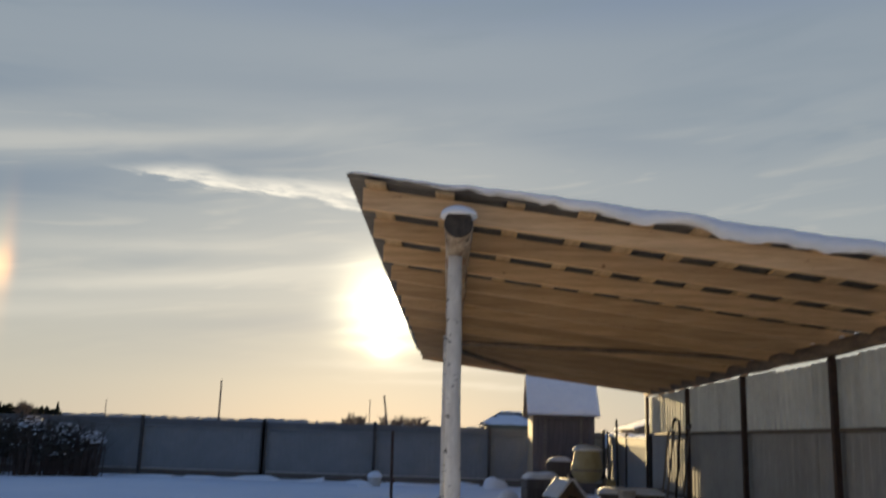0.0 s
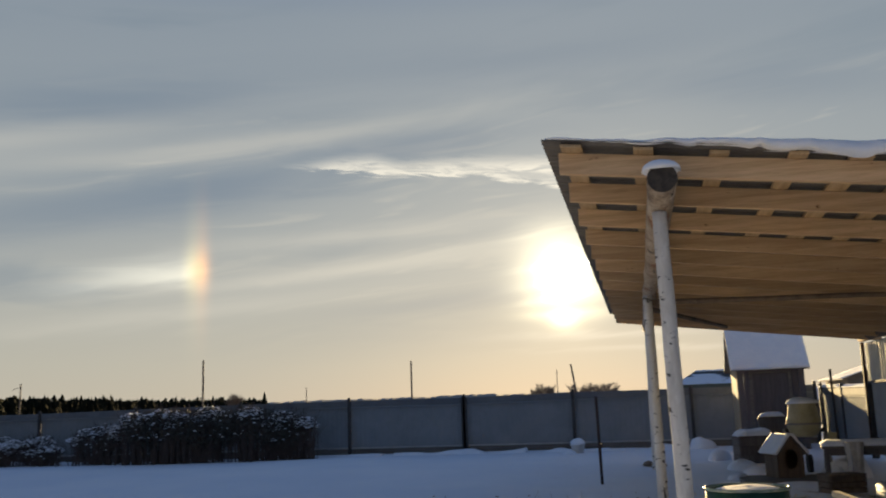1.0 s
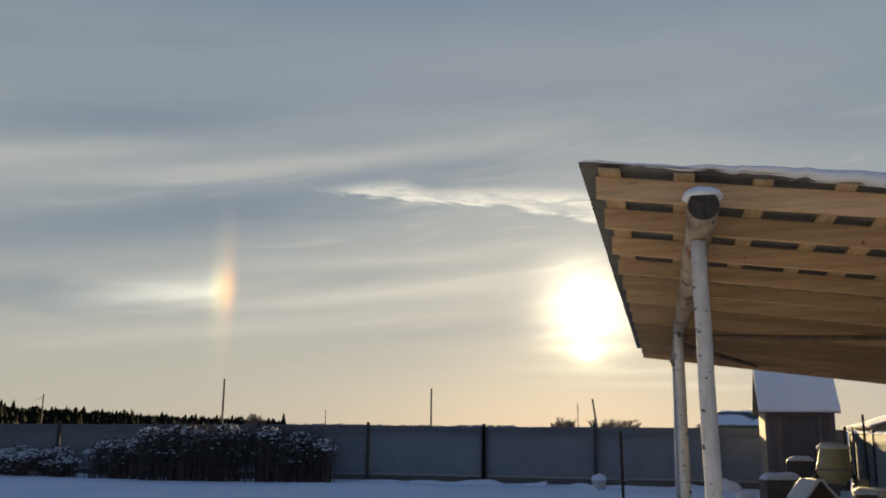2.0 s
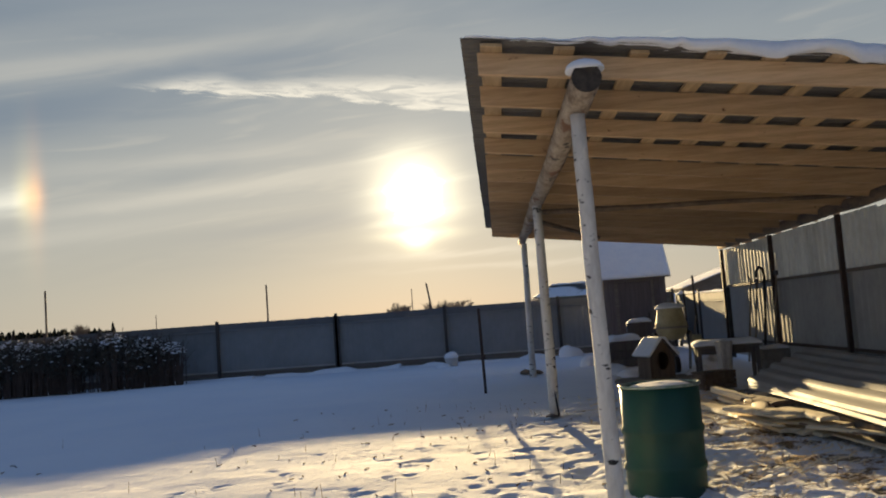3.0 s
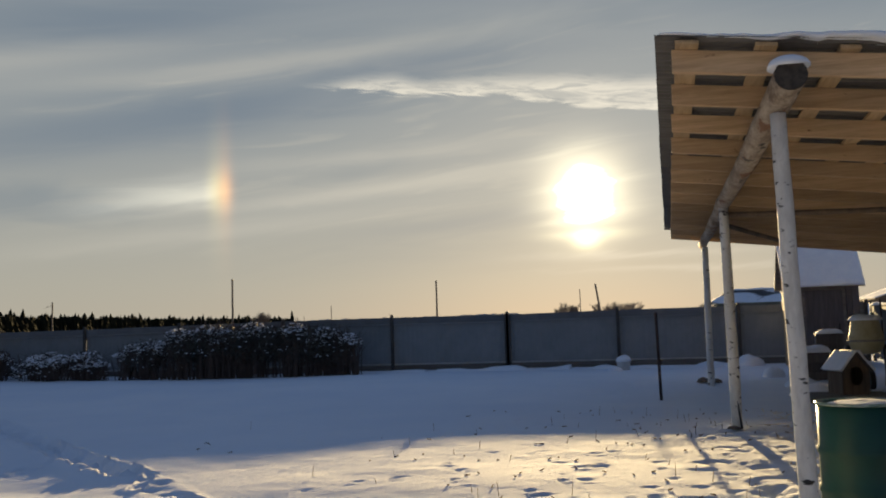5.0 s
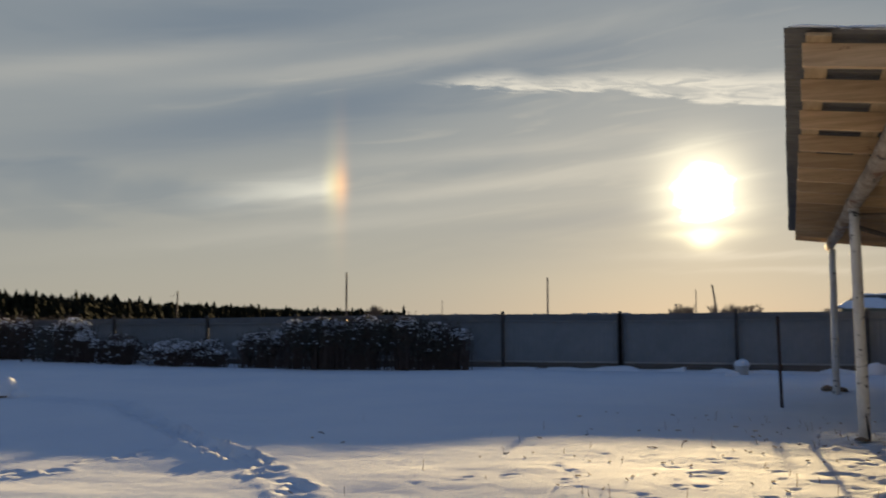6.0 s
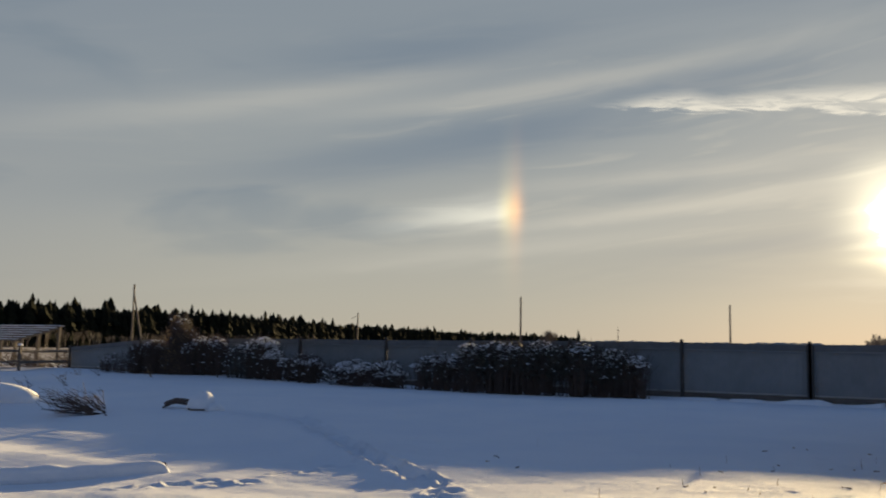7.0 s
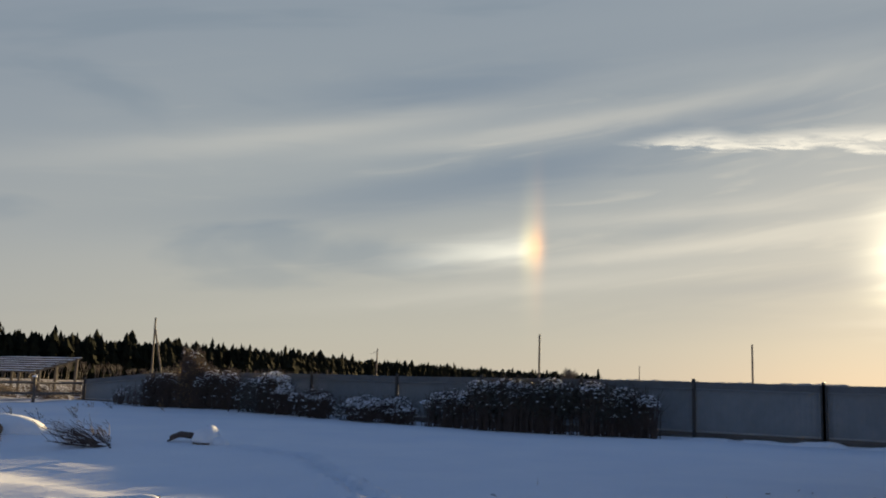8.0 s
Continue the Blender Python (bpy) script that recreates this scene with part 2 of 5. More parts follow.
PINE = material("pine_plank", (0.41, 0.27, 0.145), (0.61, 0.43, 0.25), 3.0, 0.7, bump=0.25, stretch=(0.5, 6, 9), each=0.18, dist=0.004,
                spots=[((0.20, 0.10, 0.045), 0.70, 6.0, (1.5, 3, 3))])
PINE_LONG = material("pine_batten", (0.36, 0.25, 0.13), (0.56, 0.40, 0.23), 3.0, 0.7, bump=0.25, stretch=(7, 0.5, 7), each=0.15, dist=0.004)
FRESH_WOOD = material("fresh_slabwood", (0.68, 0.56, 0.37), (0.88, 0.78, 0.58), 4.0, 0.7, bump=0.35, stretch=(6, 0.6, 6), each=0.22, dist=0.006,
                      spots=[((0.16, 0.09, 0.05), 0.66, 4.0, (2, .6, 2))])
ZINC_ROOF = material("zinc_sheet", (0.095, 0.088, 0.08), (0.155, 0.145, 0.13), 3.0, 0.65, 0.2, bump=0.1)
WALL_SHEET = material("translucent_wall_sheet", (0.60, 0.61, 0.59), (0.73, 0.74, 0.71), 1.5, 0.55, 0.0, bump=0.02, each=0.08, rough_var=0.05, spec=0.3)


def let_light_through(m, share):
    """Turns part of a material's light to the far side, as thin plastic sheet does."""
    t = m.node_tree
    b = next(n for n in t.nodes if n.type == "BSDF_PRINCIPLED")
    out = next(n for n in t.nodes if n.type == "OUTPUT_MATERIAL")
    tr, mx = t.nodes.new("ShaderNodeBsdfTranslucent"), t.nodes.new("ShaderNodeMixShader")
    t.links.new(b.inputs["Base Color"].links[0].from_socket, tr.inputs[0])
    mx.inputs[0].default_value = share
    t.links.new(b.outputs[0], mx.inputs[1])
    t.links.new(tr.outputs[0], mx.inputs[2])
    t.links.new(mx.outputs[0], out.inputs[0])


let_light_through(WALL_SHEET, 0.6)
WALL_LOWER = material("dull_wall_sheet", (0.29, 0.298, 0.30), (0.37, 0.378, 0.38), 1.5, 0.75, 0.0, bump=0.05, each=0.08, rough_var=0.05, spec=0.1)
PILE_SHEET = material("galvanised_sheet", (0.26, 0.265, 0.27), (0.36, 0.365, 0.37), 1.0, 0.66, 0.2, bump=0.02, each=0.08, spec=0.15)
FENCE_SHEET = material("grey_fence_sheet", (0.205, 0.218, 0.22), (0.25, 0.262, 0.265), 1.2, 0.7, 0.0, bump=0.08, each=0.05, spec=0.2)
FENCE_TOP = material("fence_top_board", (0.13, 0.135, 0.137), (0.175, 0.18, 0.182), 2.0, 0.75, 0.0, bump=0.15, each=0.08, spec=0.2)
FENCE_PALE = material("pale_rail", (0.36, 0.36, 0.36), (0.5, 0.5, 0.49), 4.0, 0.6, 0.2, bump=0.1)
FENCE_DARK = material("dark_fence_steel", (0.035, 0.033, 0.032), (0.07, 0.065, 0.06), 8.0, 0.55, 0.3, bump=0.15)
BROWN_STEEL = material("rusty_brown_steel", (0.035, 0.022, 0.018), (0.075, 0.045, 0.035), 8.0, 0.7, 0.2, bump=0.2)
PLINTH = material("weathered_board", (0.10, 0.085, 0.07), (0.19, 0.165, 0.14), 3.0, 0.85, bump=0.4, stretch=(0.5, 5, 6), each=0.15)
SHED_WOOD = material("dark_timber_boards", (0.075, 0.066, 0.064), (0.13, 0.112, 0.106), 3.0, 0.75, bump=0.3, stretch=(6, 6, 0.5), each=0.2, dist=0.004)
SHED_PALE = material("pale_shed_boards", (0.30, 0.22, 0.13), (0.46, 0.36, 0.23), 3.0, 0.75, bump=0.3, stretch=(6, 6, 0.5), each=0.12, dist=0.004)
GREEN = material("green_drum_paint", (0.006, 0.046, 0.032), (0.009, 0.066, 0.045), 3.0, 0.52, 0.0, bump=0.08, spots=[((0.10, 0.055, 0.03), 0.72, 7.0, (1, 1, 1))])
GREEN_RIM = material("worn_drum_rim", (0.10, 0.20, 0.16), (0.42, 0.46, 0.44), 9.0, 0.4, 0.5, bump=0.1)
YELLOW = material("faded_mixer_paint", (0.34, 0.295, 0.16), (0.47, 0.42, 0.26), 4.0, 0.6, 0.0, bump=0.2, spots=[((0.20, 0.18, 0.15), 0.60, 5.0, (1, 1, 1))])
CEMENT = material("cement_crust", (0.19, 0.175, 0.15), (0.31, 0.29, 0.25), 9.0, 0.9, bump=0.6)
KENNEL = material("kennel_boards", (0.10, 0.065, 0.042), (0.18, 0.125, 0.08), 3.0, 0.8, bump=0.3, stretch=(6, 6, 0.6), each=0.12)
INNER_SHADE = material("kennel_inner_shade", (0.010, 0.009, 0.008), (0.02, 0.017, 0.015), 5.0, 0.9)
IRON = material("black_iron", (0.02, 0.019, 0.018), (0.045, 0.04, 0.037), 9.0, 0.6, 0.4, bump=0.2)
TOOL_WOOD = material("grey_tool_handle", (0.14, 0.115, 0.09), (0.24, 0.20, 0.16), 5.0, 0.8, stretch=(4, 4, 0.6), bump=0.3)
TWIG = material("bare_twig", (0.055, 0.038, 0.030), (0.12, 0.082, 0.062), 6.0, 0.85, bump=0.3)
REED = material("dry_weed", (0.20, 0.12, 0.055), (0.36, 0.23, 0.11), 5.0, 0.85, bump=0.2)
LEAF = material("dark_hedge_leaf", (0.035, 0.036, 0.026), (0.095, 0.085, 0.062), 2.0, 0.7, bump=0.2)
DRY_LEAF = material("withered_leaf", (0.045, 0.034, 0.024), (0.10, 0.072, 0.048), 2.0, 0.8, bump=0.2)
SPRUCE = material("spruce_needles", (0.007, 0.009, 0.006), (0.018, 0.020, 0.013), 0.3, 0.95, bump=0.3, spec=0.03)
# far trees only: wood tone raised to include the haze before them
HAZED_WOOD = material("hazed_birch_wood", (0.12, 0.10, 0.085), (0.21, 0.175, 0.145), 0.5, 0.85, bump=0.2)
POLE_WOOD = material("grey_pole_wood", (0.085, 0.072, 0.06), (0.18, 0.155, 0.13), 4.0, 0.85, stretch=(3, 3, 0.3), bump=0.35)
HOUSE_WALL = material("weathered_house_boards", (0.10, 0.085, 0.07), (0.18, 0.15, 0.125), 1.0, 0.85, stretch=(1, 1, 4), bump=0.3)
GREENISH = material("pale_green_boards", (0.045, 0.065, 0.058), (0.075, 0.10, 0.09), 1.0, 0.8, stretch=(1, 1, 4), bump=0.3)
BRICKWORK = material("sooty_chimney", (0.16, 0.09, 0.07), (0.28, 0.17, 0.13), 5.0, 0.9, bump=0.4)
# hill colour is lightened to carry the haze of distance
HAZY_HILL = material("hazed_wooded_hill", (0.22, 0.22, 0.22), (0.31, 0.305, 0.295), 0.03, 0.95, bump=0.2)
ICE = material("frosted_cloth", (0.42, 0.40, 0.37), (0.64, 0.62, 0.58), 6.0, 0.8, bump=0.5)

# ---------- mesh helpers ----------


def part(name, bm, mat, parent=None, label="", smooth=False):
    me = bpy.data.meshes.new(name)
    bm.normal_update()
    bm.to_mesh(me)
    bm.free()
    return mesh_part(name, me, mat, parent, label, smooth)


def mesh_part(name, me, mat, parent=None, label="", smooth=False):
    if mat is not None and not me.materials:
        me.materials.append(mat)
    if smooth:
        for p in me.polygons:
            p.use_smooth = True
    ob = new(name, me)
    if parent is not None:
        ob.parent = parent
    if label:
        tagged(ob, label)
    return ob


def thing(name, label, category, at=(0, 0, 0), rz=0.0, group="", kind=""):
    ob = new(name)
    ob.empty_display_size = 0.1
    ob.matrix_basis = pose(*at, 0, 0, rz)
    return tagged(ob, label, category, group, kind)


def box(bm, x0, x1, y0, y1, z0, z1, m=None, bevel=0.0):
    vs = [bm.verts.new((x, y, z)) for z in (z0, z1) for y in (y0, y1) for x in (x0, x1)]
    fs = [bm.faces.new([vs[i] for i in q]) for q in ((0, 2, 3, 1), (4, 5, 7, 6), (0, 1, 5, 4), (2, 6, 7, 3), (0, 4, 6, 2), (1, 3, 7, 5))]
    if bevel:
        r = bmesh.ops.bevel(bm, geom=list({e for f in fs for e in f.edges}), offset=bevel, segments=1, affect="EDGES")
        vs = list({v for f in r["faces"] for v in f.verts} | {v for v in vs if v.is_valid})
    if m is not None:
        for v in vs:
            v.co = m @ v.co
    return bm


def tube(bm, pts, radii, seg=10, jitter=0.0, rnd=random, caps=True):
    """A tapered tube along points."""
    pts = [Vector(p) for p in pts]
    rings = []
    for i, p in enumerate(pts):
        a = (pts[min(i + 1, len(pts) - 1)] - pts[max(i - 1, 0)]).normalized()
        u = a.cross(Vector((0, 0, 1)) if abs(a.z) < 0.9 else Vector((1, 0, 0))).normalized()
        w = a.cross(u)
        rings.append([bm.verts.new(p + (u * math.cos(k * math.tau / seg) + w * math.sin(k * math.tau / seg)) * radii[i] * (1 + rnd.uniform(-jitter, jitter)))
                      for k in range(seg)])
    for r0, r1 in zip(rings, rings[1:]):
        for k in range(seg):
            bm.faces.new((r0[k], r0[(k + 1) % seg], r1[(k + 1) % seg], r1[k]))
    if caps:
        bm.faces.new(rings[0][::-1])
        bm.faces.new(rings[-1])
    return bm


def log_points(p0, p1, n, bend, rnd):
    p0, p1 = Vector(p0), Vector(p1)
    return [p0.lerp(p1, i / n) + (Vector([rnd.uniform(-bend, bend) for _ in range(3)]) if 0 < i < n else Vector()) for i in range(n + 1)]


def vnoise(x, y, seed=0):
    """Smooth value noise on arrays, -1 to 1."""
    r = np.random.RandomState(seed).rand(256, 256) * 2 - 1
    xi, yi = np.floor(x).astype(int), np.floor(y).astype(int)
    u, v = x - xi, y - yi
    u, v = u * u * (3 - 2 * u), v * v * (3 - 2 * v)
    g = lambda i, j: r[(xi + i) % 256, (yi + j) % 256]
    return (g(0, 0) * (1 - u) + g(1, 0) * u) * (1 - v) + (g(0, 1) * (1 - u) + g(1, 1) * u) * v


def grid_mesh(name, X, Y, Z, closed_below=None):
    """A sheet from arrays; closed_below: the height of the underside, for a slab."""
    ny, nx = X.shape
    co = np.stack([X, Y, Z], -1).reshape(-1, 3)
    i = np.arange(ny * nx).reshape(ny, nx)
    f = np.stack([i[:-1, :-1], i[:-1, 1:], i[1:, 1:], i[1:, :-1]], -1).reshape(-1, 4).tolist()
    if closed_below is not None:
        low = co.copy()
        low[:, 2] = np.asarray(closed_below).reshape(-1)
        k = len(co)
        co = np.concatenate([co, low])
        f += [[a + k for a in q[::-1]] for q in f]
        rim = list(i[0, :]) + list(i[1:, -1]) + list(i[-1, -2::-1]) + list(i[-2:0, 0])
        f += [[int(rim[j]) + k, int(rim[(j + 1) % len(rim)]) + k, int(rim[(j + 1) % len(rim)]), int(rim[j])] for j in range(len(rim))]
    me = bpy.data.meshes.new(name)
    me.from_pydata(co.tolist(), [], f)
    return me


def snow_blob(bm, c, r, seed, n=14, m=7, rough=0.18, flat=0.0):
    """A rounded lump of snow: radii r, the lower side cut flat."""
    rnd = random.Random(seed)
    ph = [rnd.uniform(0, 6.28) for _ in range(6)]
    rings = []
    for j in range(m + 1):
        a = (j / m) * math.pi * 0.5
        ring = []
        for k in range(n):
            t = k * math.tau / n
            w = 1 + rough * (0.6 * math.sin(2 * t + ph[0] + a) + 0.4 * math.sin(3 * t + ph[1]) + 0.25 * math.sin(5 * t + ph[2] + 2 * a))
            q = math.cos(a) ** 0.7 if a < 1.57 else 0.0
            ring.append(bm.verts.new((c[0] + r[0] * w * q * math.cos(t), c[1] + r[1] * w * q * math.sin(t), c[2] + r[2] * math.sin(a) * (1 + 0.12 * math.sin(t + ph[3])))))
        rings.append(ring)
    for r0, r1 in zip(rings, rings[1:]):
        for k in range(n):
            bm.faces.new((r0[k], r0[(k + 1) % n], r1[(k + 1) % n], r1[k]))
    bm.faces.new(rings[0][::-1])
    bm.faces.new(rings[-1])
    return bm


# ---------- ground ----------


def smooth(a, b, v):
    t = np.clip((v - a) / (b - a), 0, 1)
    return t * t * (3 - 2 * t)


def ground_base(x, y):
    x, y = np.asarray(x, float), np.asarray(y, float)
    z = np.interp(y, [-3500, -20, 0, 6.5, 10.7, 14, 16.5, 22, 40, 120, 400, 1200, 3500], [-4, -0.25, -0.16, -0.13, -0.03, 0.0, 0.10, 0.12, 0.0, -0.6, 0.0, 5.0, 30.0])
    near = smooth(40, 26, np.hypot(x + 5, y - 10))
    z = z + near * (0.024 * vnoise(x * 0.55, y * 0.9, 1) + 0.008 * vnoise(x * 1.6 + 9, y * 2.4, 2) + 0.045 * vnoise(x * 0.2, y * 0.28, 3) * smooth(-1, -6, x))
    # snow banked along the fence, and drifts on the open side
    z = z + near * 0.10 * np.exp(-((y - 21.2) / 1.3) ** 2) * smooth(-12, -18, x)
    z = z + near * 0.05 * vnoise(x * 0.45 + y * 0.15, y * 1.1, 4) * smooth(-4, -8, x) * smooth(12, 8, y)
    z = z + near * 0.10 * np.exp(-((x + 16.8) / 1.6) ** 2 - ((y - 10.9) / 0.9) ** 2)
    # the yard falls away on the open side
    z = z - near * 0.12 * smooth(-1.6, -6.0, x) * smooth(13.0, 9.0, y)
    return z + (1 - near) * 0.25 * vnoise(x * 0.03, y * 0.03, 5)


def footprints():
    rnd = random.Random(4)
    out = []
    trails = (((-11.9, 12.5), (-9.8, 12.05), (-8.1, 10.75), (-7.1, 9.95), (-5.8, 9.0), (-5.0, 8.4), (-4.1, 7.5), (-3.5, 6.8), (-2.8, 5.9), (-1.9, 4.6)),
              ((-6.5, 9.5), (-6.65, 8.6), (-6.7, 7.7), (-7.0, 7.1), (-7.4, 6.5)))
    for trail, dense in zip(trails, (3, 2)):
        for a, b in zip(trail, trail[1:]):
            d = math.dist(a, b)
            ang = math.atan2(b[1] - a[1], b[0] - a[0])
            if dense == 3:   # worn groove under the single prints
                for i in range(int(d / 0.25)):
                    t = (i + 0.5) * 0.25 / d
                    out.append((a[0] + (b[0] - a[0]) * t, a[1] + (b[1] - a[1]) * t, ang + rnd.uniform(-.15, .15), 0.24, 0.13, rnd.uniform(0.015, 0.03) * (2.3 if a[0] < -5.2 else 0.5)))
            for i in range(int(d / 0.32)):
                for _ in range(dense):
                    t = (i + rnd.random()) * 0.32 / d
                    s = rnd.uniform(-0.15, 0.15)
                    out.append((a[0] + (b[0] - a[0]) * t - math.sin(ang) * s, a[1] + (b[1] - a[1]) * t + math.cos(ang) * s, ang + rnd.uniform(-.4, .4), 0.12, 0.05, rnd.uniform(0.025, 0.05) * (1.3 if a[0] < -5.2 else 1)))
    for _ in range(80):   # scattered animal prints
        out.append((rnd.gauss(-0.4, 0.9), rnd.gauss(7.6, 1.0), rnd.uniform(0, 3), 0.05, 0.035, rnd.uniform(0.012, 0.03)))
    for _ in range(30):
        out.append((rnd.uniform(-4, -1), rnd.uniform(5, 9.5), rnd.uniform(0, 3), 0.05, 0.03, rnd.uniform(0.008, 0.02)))
    for _ in range(330):  # trodden yard by the canopy
        x, y = rnd.gauss(1.9, 1.1), rnd.uniform(4.6, 11.5)
        if x > 0.1:
            out.append((x, y, rnd.uniform(0, 3.14), rnd.uniform(0.09, 0.16), rnd.uniform(0.04, 0.07), rnd.uniform(0.012, 0.032)))
    for _ in range(60):
        out.append((rnd.uniform(-2.5, 1.5), rnd.uniform(11, 17), rnd.uniform(0, 3.14), 0.08, 0.05, rnd.uniform(0.01, 0.03)))
    return out


def axis(stops):
    vals = []
    for (a, b, step) in stops:
        vals += list(np.arange(a, b - 1e-6, step))
    return np.array(vals + [stops[-1][1]])


def build_ground():
    far = [(60, 110, 10.0), (110, 400, 40.0), (400, 1200, 160.0), (1200, 3500, 460.0)]
    xs = axis([(-3500, -1200, 460.0), (-1200, -400, 160.0), (-400, -100, 40.0), (-100, -40, 6.0), (-40, -18, 0.4), (-18, -8, 0.12), (-8, 5, 0.05), (5, 20, 1.0), (20, 60, 8.0)] + far)
    ys = axis([(-3500, -1200, 460.0), (-1200, -400, 160.0), (-400, -60, 40.0), (-60, -4, 8.0), (-4, 4, 0.4), (4, 12, 0.045), (12, 23, 0.12), (23, 60, 2.0)] + far)
    X, Y = np.meshgrid(xs, ys)
    Z = ground_base(X, Y)
    grain = smooth(26, 18, np.hypot(X + 3, Y - 8))
    Z = Z + grain * (0.0028 * vnoise(X * 3.2, Y * 5.0, 11) + 0.0022 * vnoise(X * 7.5, Y * 11.0, 12) + 0.0018 * vnoise(X * 16, Y * 20, 13))
    yard = smooth(0.0, 1.2, X) * smooth(5.5, 4.4, X) * smooth(3.5, 4.6, Y) * smooth(13.5, 11.0, Y)
    Z = Z + yard * (0.014 * vnoise(X * 3.1, Y * 3.1, 7) + 0.010 * vnoise(X * 7, Y * 7, 8) + 0.006 * vnoise(X * 15, Y * 15, 9))
    for px, py, ang, la, lb, dep in footprints():
        i0, i1 = np.searchsorted(xs, (px - 0.45, px + 0.45))
        j0, j1 = np.searchsorted(ys, (py - 0.45, py + 0.45))
        dx, dy = X[j0:j1, i0:i1] - px, Y[j0:j1, i0:i1] - py
        u, v = (dx * math.cos(ang) + dy * math.sin(ang)) / la, (-dx * math.sin(ang) + dy * math.cos(ang)) / lb
        q = u * u + v * v
        Z[j0:j1, i0:i1] += -dep * np.exp(-q * q) + dep * 0.35 * np.exp(-(np.sqrt(q) - 1.45) ** 2 * 7)
    me = grid_mesh("ground", X, Y, Z)
    tagged(mesh_part("ground", me, SNOW_GROUND, smooth=True), "snow-covered yard and fields with foot tracks and trodden straw", "ground", kind="structure")


def gz(x, y):
    return float(ground_base(np.array([x]), np.array([y]))[0])


build_ground()


# ---------- fence along the far side ----------


def sheet_mesh(name, length, height, period, depth, along="x"):
    """A profiled sheet standing up: trapezoid ribs, a few millimetres thick."""
    n = max(2, int(length / period))
    p = length / n
    prof = []
    for i in range(n):
        prof += [(i * p, 0), (i * p + p * 0.3, 0), (i * p + p * 0.42, depth), (i * p + p * 0.86, depth)]
    prof.append((length, 0))
    co, f = [], []
    for a, b in prof:
        co += [(a, b, 0), (a, b, height), (a, b + 0.003, 0), (a, b + 0.003, height)]
    for i in range(len(prof) - 1):
        k = i * 4
        f += [(k, k + 4, k + 5, k + 1), (k + 2, k + 3, k + 7, k + 6), (k + 1, k + 5, k + 7, k + 3)]
    me = bpy.data.meshes.new(name)
    me.from_pydata(co, [], f)
    return me


FENCE_Y = 21.9


def fence_run(name, label, pts, tops, rail=True):
    """Steel posts at pts, a profiled sheet and two rails in each bay."""
    f = thing(name, label, "fence", kind="structure")
    for (x, y), top in zip(pts, tops):
        bm = bmesh.new()
        box(bm, -0.035, 0.035, -0.03, 0.03, -0.25, top + 0.06, bevel=0.006)
        ob = part("post", bm, FENCE_DARK, f)
        ob.location = (x, y - 0.045, 0)
    for (a, ta), (b, tb) in zip(zip(pts, tops), list(zip(pts, tops))[1:]):
        d = math.dist(a, b)
        ang = math.atan2(b[1] - a[1], b[0] - a[0])
        low = 0.19
        me = sheet_mesh("panel", d - 0.012, 1.0, 0.115, 0.004)
        co = np.array([v.co[:] for v in me.vertices])
        t = co[:, 0] / d
        co[:, 2] = np.where(co[:, 2] > 0.5, ta + (tb - ta) * t - 0.03, low)
        me.vertices.foreach_set("co", co.ravel())
        ob = mesh_part("panel", me, FENCE_SHEET, f)
        ob.matrix_basis = pose(a[0], a[1] + 0.03, 0, 0, 0, math.degrees(ang))
        m = pose(a[0], a[1], 0, 0, 0, math.degrees(ang))
        tilt = math.degrees(math.atan2(tb - ta, d))
        bm = bmesh.new()
        box(bm, 0.02, d - 0.02, -0.022, 0.024, -0.075, 0.075, m @ pose(0, 0, ta - 0.085, 0, -tilt, 0), bevel=0.004)
        part("top_board", bm, FENCE_TOP, f, "darker board along the top")
        bm = bmesh.new()
        box(bm, 0.02, d - 0.02, -0.012, 0.024, -0.014, 0.014, m @ pose(0, 0, ta - 0.175, 0, -tilt, 0), bevel=0.003)
        part("rail", bm, FENCE_SHEET, f)
        bm = bmesh.new()
        box(bm, 0.02, d - 0.02, -0.04, -0.006, -0.014, 0.014, m @ pose(0, 0, 0.275), bevel=0.003)
        part("rail", bm, FENCE_PALE, f, "pale lower rail")
        if rail:
            bm = bmesh.new()
            box(bm, 0.03, d - 0.03, -0.004, 0.026, -0.1, 0.245, m, bevel=0.004)
            part("plinth_board", bm, PLINTH, f)
    return f


fx = [4.15, 1.52, -1.13, -3.70, -6.55, -9.4, -12.3, -15.1, -18.3, -21.6, -25.5, -29.3]
ft = [1.40, 1.42, 1.42, 1.40, 1.42, 1.42, 1.40, 1.38, 1.38, 1.36, 1.28, 0.98]
fence_run("fence", "grey profiled sheet metal fence with dark steel posts", [(x, FENCE_Y) for x in fx], ft)
bm = bmesh.new()
box(bm, -0.07, 0.07, -0.075, -0.035, 0.0, 1.40, bevel=0.004)
gate_post = part("gate_post", bm, FENCE_DARK, bpy.data.objects["fence"])
gate_post.location = (-3.70, FENCE_Y, 0)
fence_run("side_fence", "lower grey sheet fence beside the canopy wall", [(4.25, 21.85), (4.22, 19.4), (4.2, 17.0)], [1.33, 1.30, 1.27], rail=False)


